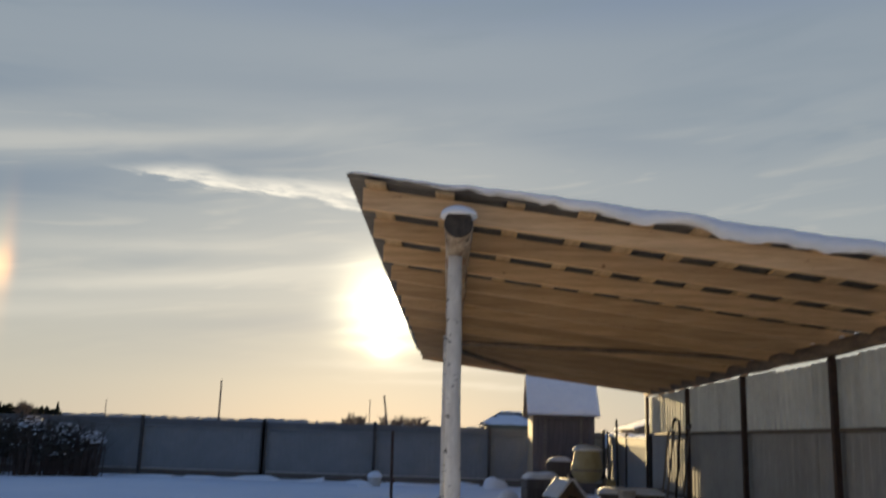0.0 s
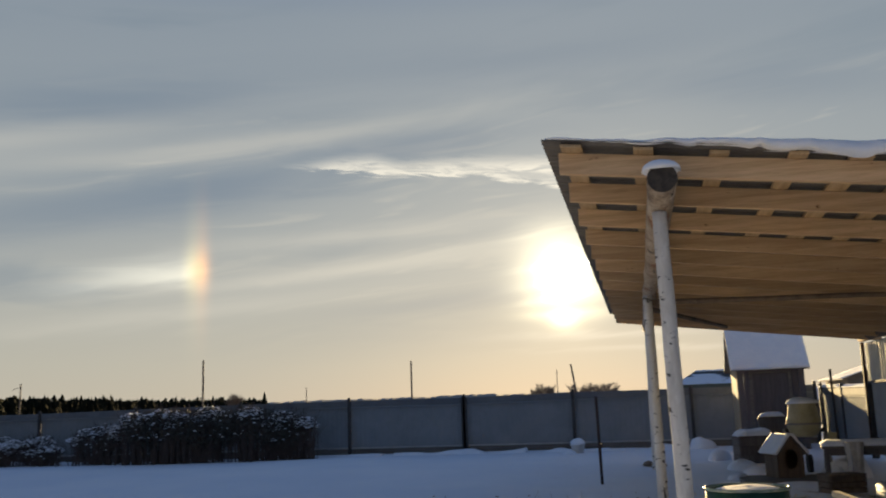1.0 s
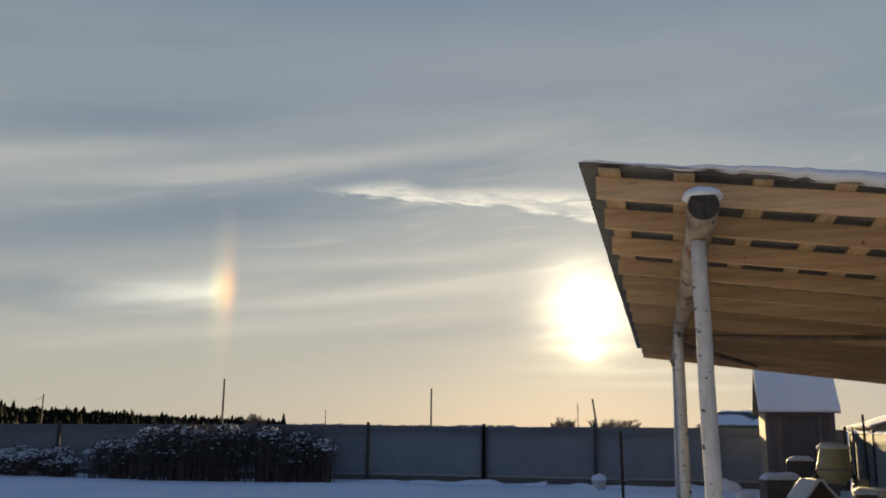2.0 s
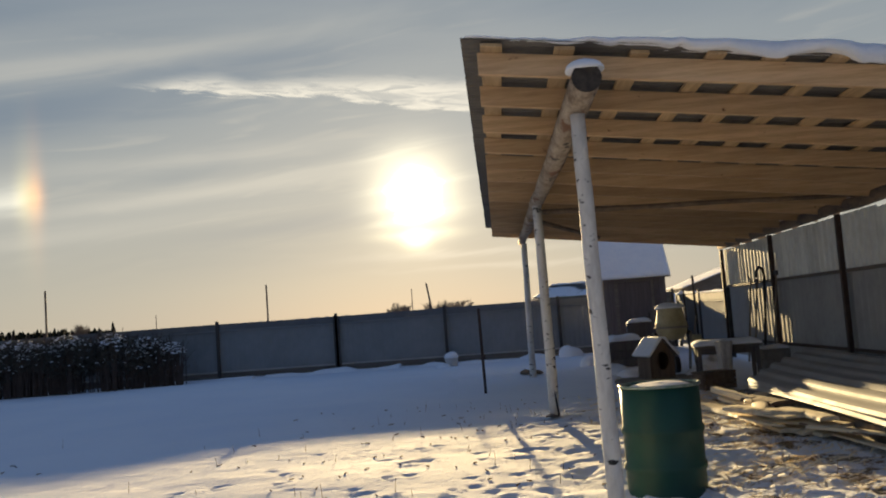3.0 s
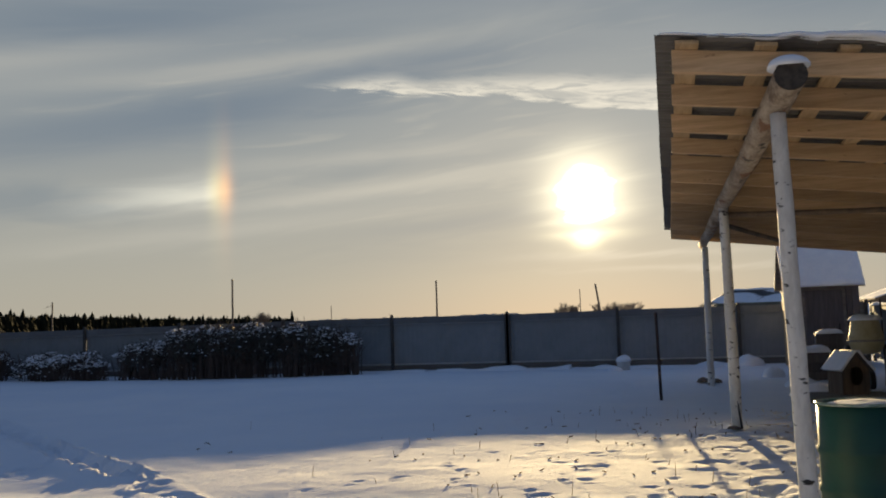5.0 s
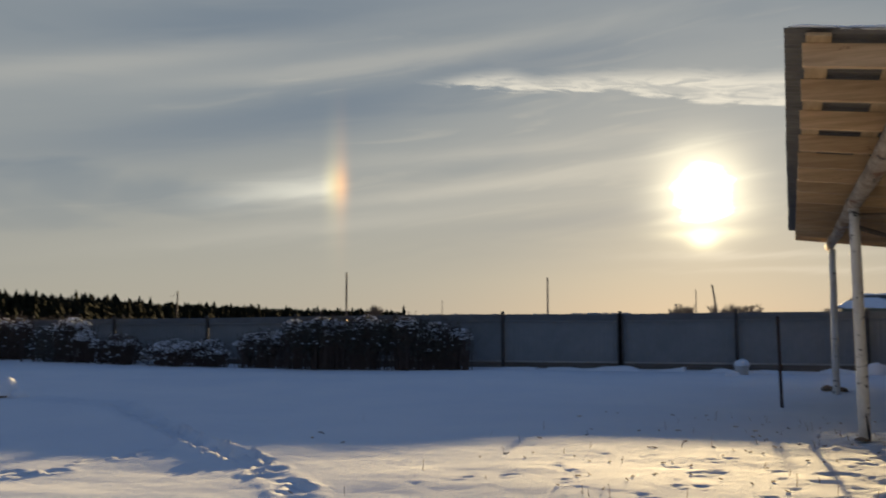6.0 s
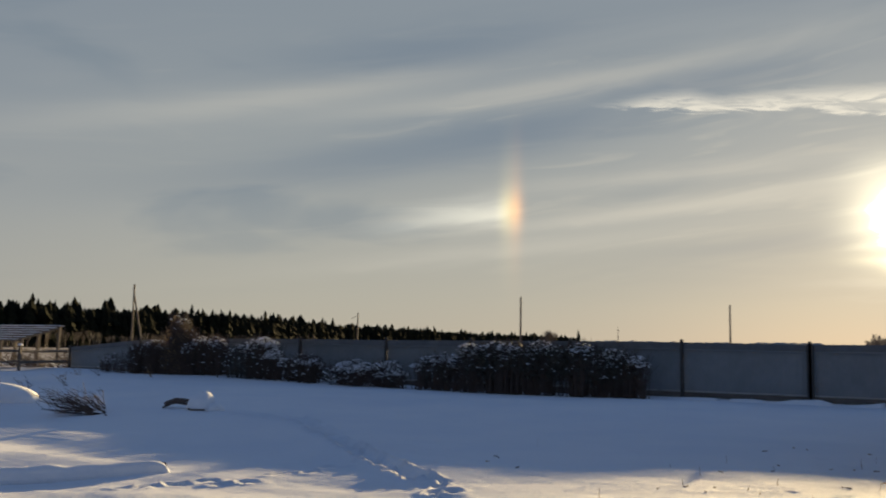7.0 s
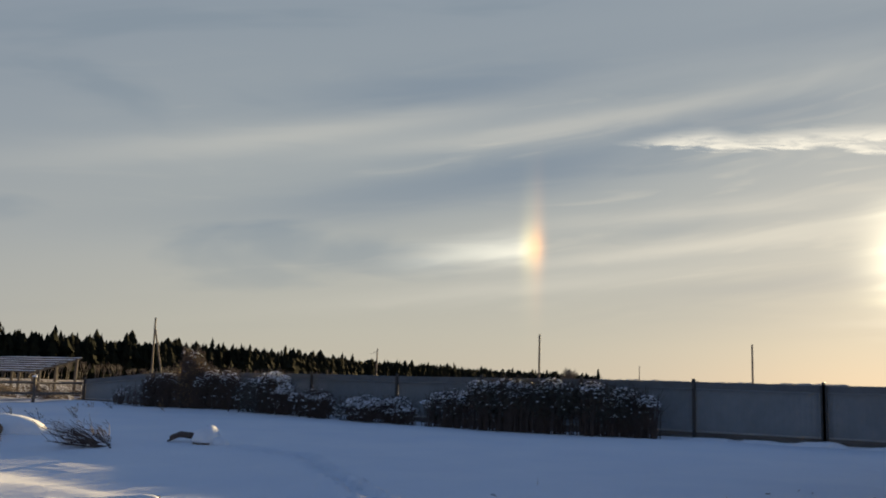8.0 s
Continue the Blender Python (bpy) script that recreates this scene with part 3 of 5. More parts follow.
def snow_strip(name, label, p0, p1, width, thick, seed, n=40, cat="snow"):
    """A lumpy ridge of snow lying along a line."""
    p0, p1 = Vector(p0), Vector(p1)
    d = (p1 - p0).to_2d().normalized()
    side = Vector((-d.y, d.x, 0))
    rnd = np.random.RandomState(seed)
    t = np.linspace(0, 1, n)
    h = thick * np.clip(0.65 + 0.5 * vnoise(t * (p1 - p0).length * 2.2, t * 0 + seed, seed), 0.15, 1.4)
    s = np.linspace(-1, 1, 7)
    T, S = np.meshgrid(t, s)
    Hh = np.interp(T, t, h) * np.sqrt(np.clip(1 - S * S, 0, 1)) ** 0.8
    base = np.array(p0)[:, None, None] + np.array(p1 - p0)[:, None, None] * T + np.array(side)[:, None, None] * S * width / 2
    me = grid_mesh(name, base[0], base[1], base[2] + Hh + 0.002, base[2])
    return tagged(mesh_part(name, me, SNOW, smooth=True), label, cat)


snow_strip("snow_ridge", "thin snow lying on top of the side fence", (4.26, 21.8, 1.315), (4.22, 17.05, 1.26), 0.10, 0.07, 3)
for x0, x1, sd in ((-8.6, -5.6, 5), (-5.3, -2.2, 6), (-1.9, 1.3, 7)):
    snow_strip("snow_bank", "low bank of drifted snow at the fence foot", (x0, 21.4, gz(x0, 21.4) - 0.03), (x1, 21.45, gz(x1, 21.45) - 0.03), 0.5, 0.12, sd)

# ---------- canopy ----------
RX0, RX1, RY0, RY1 = 0.04, 4.45, 6.08, 16.72


def under(x, y):
    """Height of the roof sheet's underside."""
    return 2.805 - 0.122 * x - 0.0105 * (y - 6.08)


def build_canopy():
    rnd = random.Random(11)
    c = thing("canopy", "long open timber canopy on birch posts with a snow-covered sheet roof", "canopy", kind="structure")
    posts = (((0.775, 6.40, -0.25), (0.735, 6.42, 2.36), 0.050), ((0.66, 10.68, -0.15), (0.645, 10.7, 2.30), 0.052), ((0.62, 15.85, 0.0), (0.645, 15.9, 2.29), 0.050))
    for a, b, r in posts:
        bm = bmesh.new()
        pts = log_points(a, b, 9, 0.003, rnd)
        tube(bm, pts, [r * (1.12 - 0.16 * i / 9) for i in range(10)], 14, 0.03, rnd)
        part("post", bm, BIRCH, c, "whitish birch post with black bark marks", True)
    bm = bmesh.new()
    pts = log_points((0.755, 5.90, 2.465), (0.635, 16.65, 2.385), 16, 0.012, rnd)
    tube(bm, pts, [0.092 - 0.024 * i / 16 for i in range(17)], 16, 0.05, rnd)
    beam = part("log_beam", bm, BEAM_BARK, c, "peeled log beam with bark patches", True)
    bm = bmesh.new()
    tube(bm, [(0.755, 5.892, 2.465), (0.755, 5.897, 2.465)], [0.086, 0.090], 18)
    part("cut_end", bm, LOG_END, beam, "dark weathered log end")
    bm = bmesh.new()
    snow_blob(bm, (0.755, 5.98, 2.525), (0.115, 0.13, 0.06), 3, 22, 8, rough=0.04)
    part("snow_cap", bm, SNOW, beam, "cap of snow on the log end", True)
    bm = bmesh.new()
    pts = log_points((4.20, 5.9, 2.085), (4.20, 17.2, 2.085), 16, 0.010, rnd)
    tube(bm, pts, [0.072 - 0.006 * i / 16 for i in range(17)], 14, 0.06, rnd)
    part("wall_beam", bm, DARK_LOG, c, "dark round log along the wall top", True)
    # diagonal brace by the middle post
    bm = bmesh.new()
    tube(bm, [(0.64, 12.4, 2.33), (1.9, 15.9, 2.30)], [0.035, 0.03], 8)
    part("brace", bm, DARK_LOG, c)
    # round tie across at the middle posts
    bm = bmesh.new()
    tube(bm, log_points((0.62, 10.78, 2.235), (4.18, 10.78, 2.15), 8, 0.006, rnd), [0.032 - 0.001 * i for i in range(9)], 8, 0.05, rnd)
    part("tie_pole", bm, DARK_LOG, c, "dark round tie pole")
    # rafters on edge
    ys = [6.22, 7.02, 7.92, 8.82] + [9.64 + 0.78 * i for i in range(10)]
    for i, y in enumerate(ys):
        y = min(y, RY1 - 0.08)
        bm = bmesh.new()
        d = rnd.uniform(-0.006, 0.006)
        for x0, x1 in ((0.12, RX1 - 0.05),):
            vs = []
            for x in (x0, x1):
                zt = under(x, y) - 0.026
                vs += [(x, y - 0.024, zt - 0.138 + d), (x, y + 0.024, zt - 0.138 + d), (x, y + 0.024, zt), (x, y - 0.024, zt)]
            v = [bm.verts.new(p) for p in vs]
            for q in ((0, 3, 2, 1), (4, 5, 6, 7), (0, 1, 5, 4), (1, 2, 6, 5), (2, 3, 7, 6), (3, 0, 4, 7)):
                bm.faces.new([v[k] for k in q])
            bmesh.ops.bevel(bm, geom=bm.edges[:], offset=0.003, segments=1, affect="EDGES")
        part("rafter", bm, PINE, c)
    # battens under the sheets, along the roof
    for x in (0.21, 0.66, 1.12, 1.58, 1.94, 2.31, 2.69, 3.07, 3.45, 3.83, 4.2):
        w = rnd.uniform(0.054, 0.072)
        bm = bmesh.new()
        y0 = RY0 + rnd.uniform(-0.01, 0.04)
        box(bm, x - w, x + w, y0, RY1 - 0.02, -0.025, -0.002, bevel=0.003)
        for v in bm.verts:
            v.co.z += under(v.co.x, v.co.y)
        part("batten", bm, PINE_LONG, c)
    # sheets, ribs down the slope
    n = 11
    w = (RY1 - RY0) / n
    for k in range(n):
        yy = np.linspace(0, w + 0.04, 49)
        prof = 0.010 * np.clip(np.sin(yy * math.tau / 0.1) * 2.2, -1, 1) + 0.012
        xx = np.linspace(RX0 - 0.02 + rnd.uniform(-0.004, 0.004), RX1, 6)
        X, Y = np.meshgrid(xx, yy + RY0 - 0.03 + k * w)
        Z = under(X, Y) + prof[:, None] + 0.003 * (k % 2)
        part_me = grid_mesh("roof_sheet", X, Y, Z + 0.002, Z)
        mesh_part("roof_sheet", part_me, ZINC_ROOF, c)
    # snow on the roof, thicker to the low side, sagging over the near edge
    xs = np.linspace(RX0 + 0.01, RX1 + 0.05, 190)
    ys2 = np.concatenate([np.linspace(RY0 - 0.07, RY0 + 0.3, 14), np.linspace(RY0 + 0.45, RY1 - 0.02, 60)])
    X, Y = np.meshgrid(xs, ys2)
    thick = 0.008 + 0.010 * smooth(0.0, 0.8, X) + 0.020 * smooth(0.5, 2.0, X) + 0.007 * vnoise(X * 1.3, Y * 1.3, 21)
    lip = smooth(RY0 + 0.2, RY0 - 0.07, Y)
    scallop = 0.03 * vnoise(X * 2.3, X * 0, 22) + 0.025 * vnoise(X * 6.1, X * 0, 23) + 0.012 * vnoise(X * 17.0, X * 0, 24)
    Y = Y + lip * (0.06 * (1 - smooth(0.1, 1.2, X)) + scallop)
    edge = smooth(0.0, 0.05, X - RX0)
    top = under(X, Y) + 0.028 + thick * edge * (1 - 0.45 * lip ** 3)
    low = under(X, Y) + 0.024 - lip * (0.002 + 0.062 * smooth(0.5, 2.4, X) + 0.9 * smooth(0.2, 1.4, X) * scallop)
    mesh_part("roof_snow", grid_mesh("roof_snow", X, Y, top, low), SNOW, c, "sagging blanket of snow on the roof", True)
    return c


build_canopy()
# ---------- wall of standing sheets beside the canopy ----------


def build_wall():
    w = thing("wall_side", "tall corrugated sheet wall, translucent above and dull grey below, on dark steel posts", "wall", kind="structure")
    ys = [17.0, 14.1, 11.42, 8.78, 6.1, 3.4]
    for y in ys:
        bm = bmesh.new()
        box(bm, 4.13, 4.19, y - 0.03, y + 0.03, -0.15, 2.0, bevel=0.005)
        part("post", bm, BROWN_STEEL, w)
    y, k = 17.0, 0
    rnd = random.Random(5)
    while y > 3.4:
        L = min(1.1, y - 3.4)
        me = sheet_mesh("sheet", L, 1.19, 0.18, 0.006)
        ob = mesh_part("sheet", me, WALL_LOWER, w, "dull grey lower sheet")
        ob.matrix_basis = pose(4.222 + 0.004 * (k % 2), y, 0.16, 0, 0, -90)
        me = sheet_mesh("sheet", L, 0.66 + rnd.uniform(-0.015, 0.015), 0.18, 0.032)
        ob = mesh_part("sheet", me, WALL_SHEET, w)
        ob.matrix_basis = pose(4.206 + 0.004 * (k % 2), y, 1.325, 0, 0, -90)
        y -= 1.085
        k += 1
    for a, b in zip(ys, ys[1:]):
        for h in (1.34, 0.42):
            bm = bmesh.new()
            box(bm, 4.175, 4.205, b + 0.032, a - 0.032, h - 0.02, h + 0.02, bevel=0.004)
            part("rail", bm, PLINTH if h > 1 else BROWN_STEEL, w)


build_wall()
rk = random.Random(77)
flecks = tuple((4.16 + rk.uniform(-0.03, 0.02), 16.6 - 0.62 * k + rk.uniform(-0.25, 0.25), 2.148, rk.uniform(0.018, 0.036)) for k in range(15))
for i, (x, y, z, r) in enumerate(flecks + ((4.20, 17.42, 2.13, 0.07), (4.17, 17.15, 2.13, 0.05), (4.20, 17.02, 2.13, 0.045))):
    bm = bmesh.new()
    snow_blob(bm, (x, y, z), (r, r * 1.5, r * 0.8), 60 + i, 10, 5)
    tagged(part("snow_lump", bm, SNOW, smooth=True), "small lump of snow lodged on the wall log", "snow", "lumps on the wall log")

# ---------- shed ----------


def build_shed():
    s = thing("shed", "small dark wooden shed with a steep snow-covered gable roof", "shed")
    x0, x1, y0, y1, zb, ze, zr = 2.34, 3.60, 19.62, 20.82, 0.0, 1.83, 2.56
    ym = (y0 + y1) / 2
    rnd = random.Random(8)
    n = 11
    w = (x1 - x0) / n
    for i in range(n):
        for y in (y0, y1):
            bm = bmesh.new()
            box(bm, x0 + i * w + 0.003, x0 + (i + 1) * w - 0.003, y - 0.012, y + 0.012, zb, ze, bevel=0.003)
            part("wall_board", bm, SHED_WOOD, s)
    m = 10
    w = (y1 - y0) / m
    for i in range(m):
        # left wall in the paler board colour, right wall in the dark one
        for x, mat in ((x0, SHED_PALE), (x1, SHED_WOOD)):
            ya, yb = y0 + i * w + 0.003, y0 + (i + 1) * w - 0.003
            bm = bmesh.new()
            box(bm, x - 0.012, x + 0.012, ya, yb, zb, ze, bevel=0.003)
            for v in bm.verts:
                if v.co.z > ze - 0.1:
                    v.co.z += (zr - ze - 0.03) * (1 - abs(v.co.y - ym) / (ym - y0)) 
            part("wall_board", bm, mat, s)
    for y, sg in ((y0, -1), (y1, 1)):
        X, T = np.meshgrid(np.linspace(x0 - 0.13, x1 + 0.10, 20), np.linspace(0, 1, 12))
        Y = ym + sg * T * (abs(y - ym) + 0.16)
        Z = zr - T * (zr - ze + 0.16)
        mesh_part("roof_slope", grid_mesh("roof_slope", X if sg < 0 else X[::-1], Y if sg < 0 else Y[::-1], (Z if sg < 0 else Z[::-1]) + 0.02, (Z if sg < 0 else Z[::-1])), PLINTH, s)
        S = Z + 0.075 + 0.012 * vnoise(X * 3, T * 3, 31) - 0.03 * (T < 0.02)
        mesh_part("roof_snow", grid_mesh("roof_snow", X if sg < 0 else X[::-1], Y if sg < 0 else Y[::-1], S if sg < 0 else S[::-1], (Z if sg < 0 else Z[::-1]) + 0.022), SNOW, s, "even layer of snow", True)
    d = part("door", box(bmesh.new(), 2.62, 3.30, y0 - 0.04, y0 - 0.014, 0.05, 1.62, bevel=0.006), SHED_WOOD, s, "dark boarded door")
    part("handle", box(bmesh.new(), 3.20, 3.225, y0 - 0.065, y0 - 0.04, 0.85, 0.97, bevel=0.003), IRON, d)
    for a, b, c, e in ((2.56, 2.62, 0.05, 1.68), (3.30, 3.36, 0.05, 1.68), (2.62, 3.30, 1.62, 1.68)):
        part("door_frame", box(bmesh.new(), a, b, y0 - 0.035, y0 - 0.013, c, e, bevel=0.004), PLINTH, s)


build_shed()

# ---------- things under and around the canopy ----------


def build_barrel():
    b = thing("steel_drum", "green painted steel drum standing in the snow", "barrel", (1.165, 6.83, -0.215))
    R, H = 0.262, 0.805
    bm = bmesh.new()
    prof = [(R, 0), (R + .006, .01), (R, .03)]
    for zc in (0.25, 0.49):
        prof += [(R, zc - 0.03), (R + 0.011, zc - 0.012), (R + 0.011, zc + 0.012), (R, zc + 0.03)]
    prof += [(R, H - 0.03)]
    n = 48
    rings = [[bm.verts.new((r * math.cos(k * math.tau / n), r * math.sin(k * math.tau / n), z)) for k in range(n)] for r, z in prof]
    inner = [[bm.verts.new((r * math.cos(k * math.tau / n), r * math.sin(k * math.tau / n), z)) for k in range(n)] for r, z in ((R - 0.008, H - 0.03), (R - 0.008, H - 0.06), (0.01, H - 0.06))]
    rings += inner
    for r0, r1 in zip(rings, rings[1:]):
        for k in range(n):
            bm.faces.new((r0[k], r0[(k + 1) % n], r1[(k + 1) % n], r1[k]))
    part("drum_body", bm, GREEN, b, smooth=True)
    bm = bmesh.new()
    for r in (R + 0.003,):
        pts = [(r * math.cos(k * math.tau / 48), r * math.sin(k * math.tau / 48), H - 0.022) for k in range(49)]
        tube(bm, pts, [0.011] * 49, 6, caps=False)
    part("rim", bm, GREEN_RIM, b, "worn shiny rim", True)
    bm = bmesh.new()
    snow_blob(bm, (0, 0, H - 0.06), (R - 0.02, R - 0.02, 0.05), 4, 24, 5, rough=0.02)
    part("snow_fill", bm, SNOW, b, "snow lying on the lid", True)


build_barrel()


def build_kennel():
    k = thing("kennel", "small brown wooden kennel with a snowy gable roof", "kennel", (2.36, 14.1, gz(2.38, 13.9) + 0.06), rz=16)
    w, d, h, r = 0.175, 0.23, 0.33, 0.545
    for y, hole in ((-d, True), (d, False)):
        bm = bmesh.new()
        out = [(-w, 0), (w, 0), (w, h), (0, r), (-w, h)]
        if hole:
            ring = [(0.10 * math.cos(a), 0.25 + 0.13 * math.sin(a)) for a in [i * math.tau / 20 - math.pi / 2 for i in range(20)]]
            big = []
            for a in [i * math.tau / 20 - math.pi / 2 for i in range(20)]:
                c, s = math.cos(a), math.sin(a)
                t = min(w / abs(c) if abs(c) > 1e-6 else 9, (0.25 / -s if s < 0 else 9))
                if s > 0:
                    for u in np.linspace(0.01, 1, 200):
                        x, z = c * u, 0.25 + s * u
                        if z > h + (r - h) * (1 - abs(x) / w):
                            t = min(t, u)
                            break
                big.append((c * t, 0.25 + s * t))
            for yy, flip in ((y - 0.012, False), (y + 0.012, True)):
                vi = [bm.verts.new((a, yy, z)) for a, z in ring]
                vo = [bm.verts.new((a, yy, z)) for a, z in big]
                for i in range(20):
                    q = (vo[i], vo[(i + 1) % 20], vi[(i + 1) % 20], vi[i])
                    bm.faces.new(q if not flip else q[::-1])
        else:
            va = [bm.verts.new((a, y - 0.012, z)) for a, z in out]
            vb = [bm.verts.new((a, y + 0.012, z)) for a, z in out]
            bm.faces.new(va)
            bm.faces.new(vb[::-1])
            for i in range(5):
                bm.faces.new((va[i], vb[i], vb[(i + 1) % 5], va[(i + 1) % 5]))
        part("gable_wall", bm, KENNEL, k)
    for x in (-w, w):
        part("side_wall", box(bmesh.new(), x - 0.012, x + 0.012, -d + 0.013, d - 0.013, 0, h, bevel=0.003), KENNEL, k)
    # floor coloured near black to give the shade inside the kennel
    part("floor_board", box(bmesh.new(), -w + 0.013, w - 0.013, -d + 0.013, d - 0.013, 0.0, 0.03), INNER_SHADE, k)
    for sg in (-1, 1):
        ang = math.atan2(r - h, w)
        m = pose(0, 0, r + 0.014, 0, sg * math.degrees(ang), 0)
        a, b = (0.0, sg * 0.33)
        part("roof_board", box(bmesh.new(), min(a, b), max(a, b), -d - 0.06, d + 0.05, -0.005, 0.014, m, bevel=0.003), PLINTH, k)
        X, Y = np.meshgrid(np.linspace(min(a, b), max(a, b), 12), np.linspace(-d - 0.06, d + 0.05, 12))
        Z = 0.05 + 0.01 * vnoise(X * 9, Y * 9, 41)
        me = grid_mesh("roof_snow", X, Y, Z, Z * 0 + 0.016)
        me.transform(m)
        mesh_part("roof_snow", me, SNOW, k, "crust of snow", True)


build_kennel()
part_bm = bmesh.new()
box(part_bm, 1.75, 3.0, 13.3, 14.45, -0.05, gz(2.4, 13.9) + 0.06, bevel=0.01)
tagged(part("kennel_platform", part_bm, PLINTH), "low weathered board platform under the kennel", "platform")


def build_mixer():
    m = thing("concrete_mixer", "faded yellow concrete mixer with a snow-capped drum", "concrete mixer", (2.85, 15.3, gz(2.85, 15.3)))
    prof = [(0.10, 0.50), (0.19, 0.53), (0.235, 0.62), (0.245, 0.72), (0.248, 0.74), (0.248, 0.77), (0.235, 0.79), (0.20, 0.96), (0.19, 1.0), (0.205, 1.015), (0.185, 1.02)]
    n = 28
    bm = bmesh.new()
    rings = [[bm.verts.new((r * math.cos(k * math.tau / n), r * math.sin(k * math.tau / n), z)) for k in range(n)] for r, z in prof]
    for r0, r1 in zip(rings, rings[1:]):
        for k in range(n):
            bm.faces.new((r0[k], r0[(k + 1) % n], r1[(k + 1) % n], r1[k]))
    bm.faces.new(rings[0][::-1])
    bm.faces.new(rings[-1])
    drum = part("drum", bm, YELLOW, m, smooth=True)
    bm = bmesh.new()
    pts = [(0.252 * math.cos(k * math.tau / 28), 0.252 * math.sin(k * math.tau / 28), 0.70) for k in range(29)]
    tube(bm, pts, [0.017] * 29, 6, caps=False)
    part("ring_gear", bm, CEMENT, drum)
    bm = bmesh.new()
    snow_blob(bm, (0, 0, 1.0), (0.235, 0.235, 0.09), 9, 20, 6, rough=0.05)
    part("snow_cap", bm, SNOW, drum, "round cap of snow", True)
    for sx in (-1, 1):
        bm = bmesh.new()
        tube(bm, [(sx * 0.30, -0.28, 0), (sx * 0.29, 0, 0.62)], [0.022, 0.022], 8)
        part("leg", bm, CEMENT, m)
        bm = bmesh.new()
        tube(bm, [(sx * 0.30, 0.30, 0), (sx * 0.29, 0.02, 0.62)], [0.022, 0.022], 8)
        part("leg", bm, CEMENT, m)
        bm = bmesh.new()
        tube(bm, [(sx * 0.30, 0, 0.60), (sx * 0.23, 0, 0.60)], [0.03, 0.03], 8)
        part("trunnion", bm, IRON, m)
    bm = bmesh.new()
    tube(bm, [(0.36, 0.0, 0.30), (0.36, 0.0, 0.64), (0.40, 0, 0.86)], [0.014] * 3, 8)
    part("tilt_lever", bm, CEMENT, m)
    part("motor_box", box(bmesh.new(), 0.30, 0.44, -0.1, 0.12, 0.30, 0.56, bevel=0.015), YELLOW, m)
    bm = bmesh.new()
    tube(bm, [(-0.05, -0.29, 0.13), (0.02, -0.29, 0.13)], [0.13, 0.13], 16)
    part("wheel", bm, IRON, m)


build_mixer()


def build_table():
    t = thing("garden_table", "weathered low table under a crust of snow", "table", (3.06, 12.75, gz(3.0, 12.7)), rz=-8)
    for i in range(5):
        part("top_board", box(bmesh.new(), -0.42, 0.42, -0.30 + i * 0.12, -0.185 + i * 0.12, 0.50, 0.53, bevel=0.004), PLINTH, t)
    X, Y = np.meshgrid(np.linspace(-0.42, 0.42, 24), np.linspace(-0.30, 0.29, 18))
    e = np.minimum(0.42 - np.abs(X), 0.3 - np.abs(Y)) / 0.06
    Z = 0.533 + 0.065 * np.clip(e, 0.15, 1) ** 0.5 + 0.01 * vnoise(X * 6, Y * 6, 51)
    mesh_part("snow_layer", grid_mesh("snow_layer", X, Y, Z, Z * 0 + 0.532), SNOW, t, "flat crust of snow", True)
    for x in (-0.36, 0.36):
        for y in (-0.24, 0.24):
            part("leg", box(bmesh.new(), x - 0.025, x + 0.025, y - 0.025, y + 0.025, -0.05, 0.50, bevel=0.004), SHED_WOOD, t)
    for y in (-0.24, 0.24):
        part("apron", box(bmesh.new(), -0.33, 0.33, y - 0.012, y + 0.012, 0.42, 0.499), SHED_WOOD, t)


build_table()
# frosted cloth bundle hanging at the table edge
bm = bmesh.new()
n, rows = 26, 14
rings = []
for j in range(rows):
    f = j / (rows - 1)
    rings.append([bm.verts.new(((0.10 - 0.045 * f + 0.022 * math.sin(k * 1.45 + 0.6 * j * 0.2)) * math.cos(k * math.tau / n),
                                (0.055 + 0.02 * math.sin(k * 2.4)) * math.sin(k * math.tau / n), 0.56 - 0.46 * f + (0.09 * math.sin(k * 1.9) * f * f))) for k in range(n)])
for r0, r1 in zip(rings, rings[1:]):
    for k in range(n):
        bm.faces.new((r0[k], r0[(k + 1) % n], r1[(k + 1) % n], r1[k]))
bm.faces.new(rings[0])
bm.faces.new(rings[-1][::-1])
cloth = tagged(part("sacking", bm, ICE, smooth=True), "stiff frosted sacking draped over the table edge", "cloth")
cloth.location = (2.95, 12.40, gz(2.95, 12.4) + 0.03)


def build_sheet_pile():
    rnd = random.Random(3)
    for k in range(4):
        L, W = 5.6, 1.12
        u = np.linspace(0, 1, 57)
        t = np.linspace(0, 1, 16)
        U, T = np.meshgrid(u, t)
        X = 2.84 + U * W + 0.006 * k + rnd.uniform(-0.01, 0.01)
        end = 11.0 + 1.15 * U + rnd.uniform(-0.06, 0.06)
        Y = end - T * L
        wave = 0.016 * np.clip(np.sin(U * W * math.tau / 0.19) * 1.8, -1, 1)
        Z = 0.10 + 0.026 * k + 0.27 * U ** 0.75 + wave + 0.02 * np.sin(T * 4 + k)
        o = mesh_part("metal_sheet", grid_mesh("metal_sheet", X[:, ::-1], Y[:, ::-1], (Z + 0.0025)[:, ::-1], Z[:, ::-1]), PILE_SHEET)
        tagged(o, "loose corrugated galvanised sheet on a pile by the wall", "metal sheet", "pile of corrugated sheets")


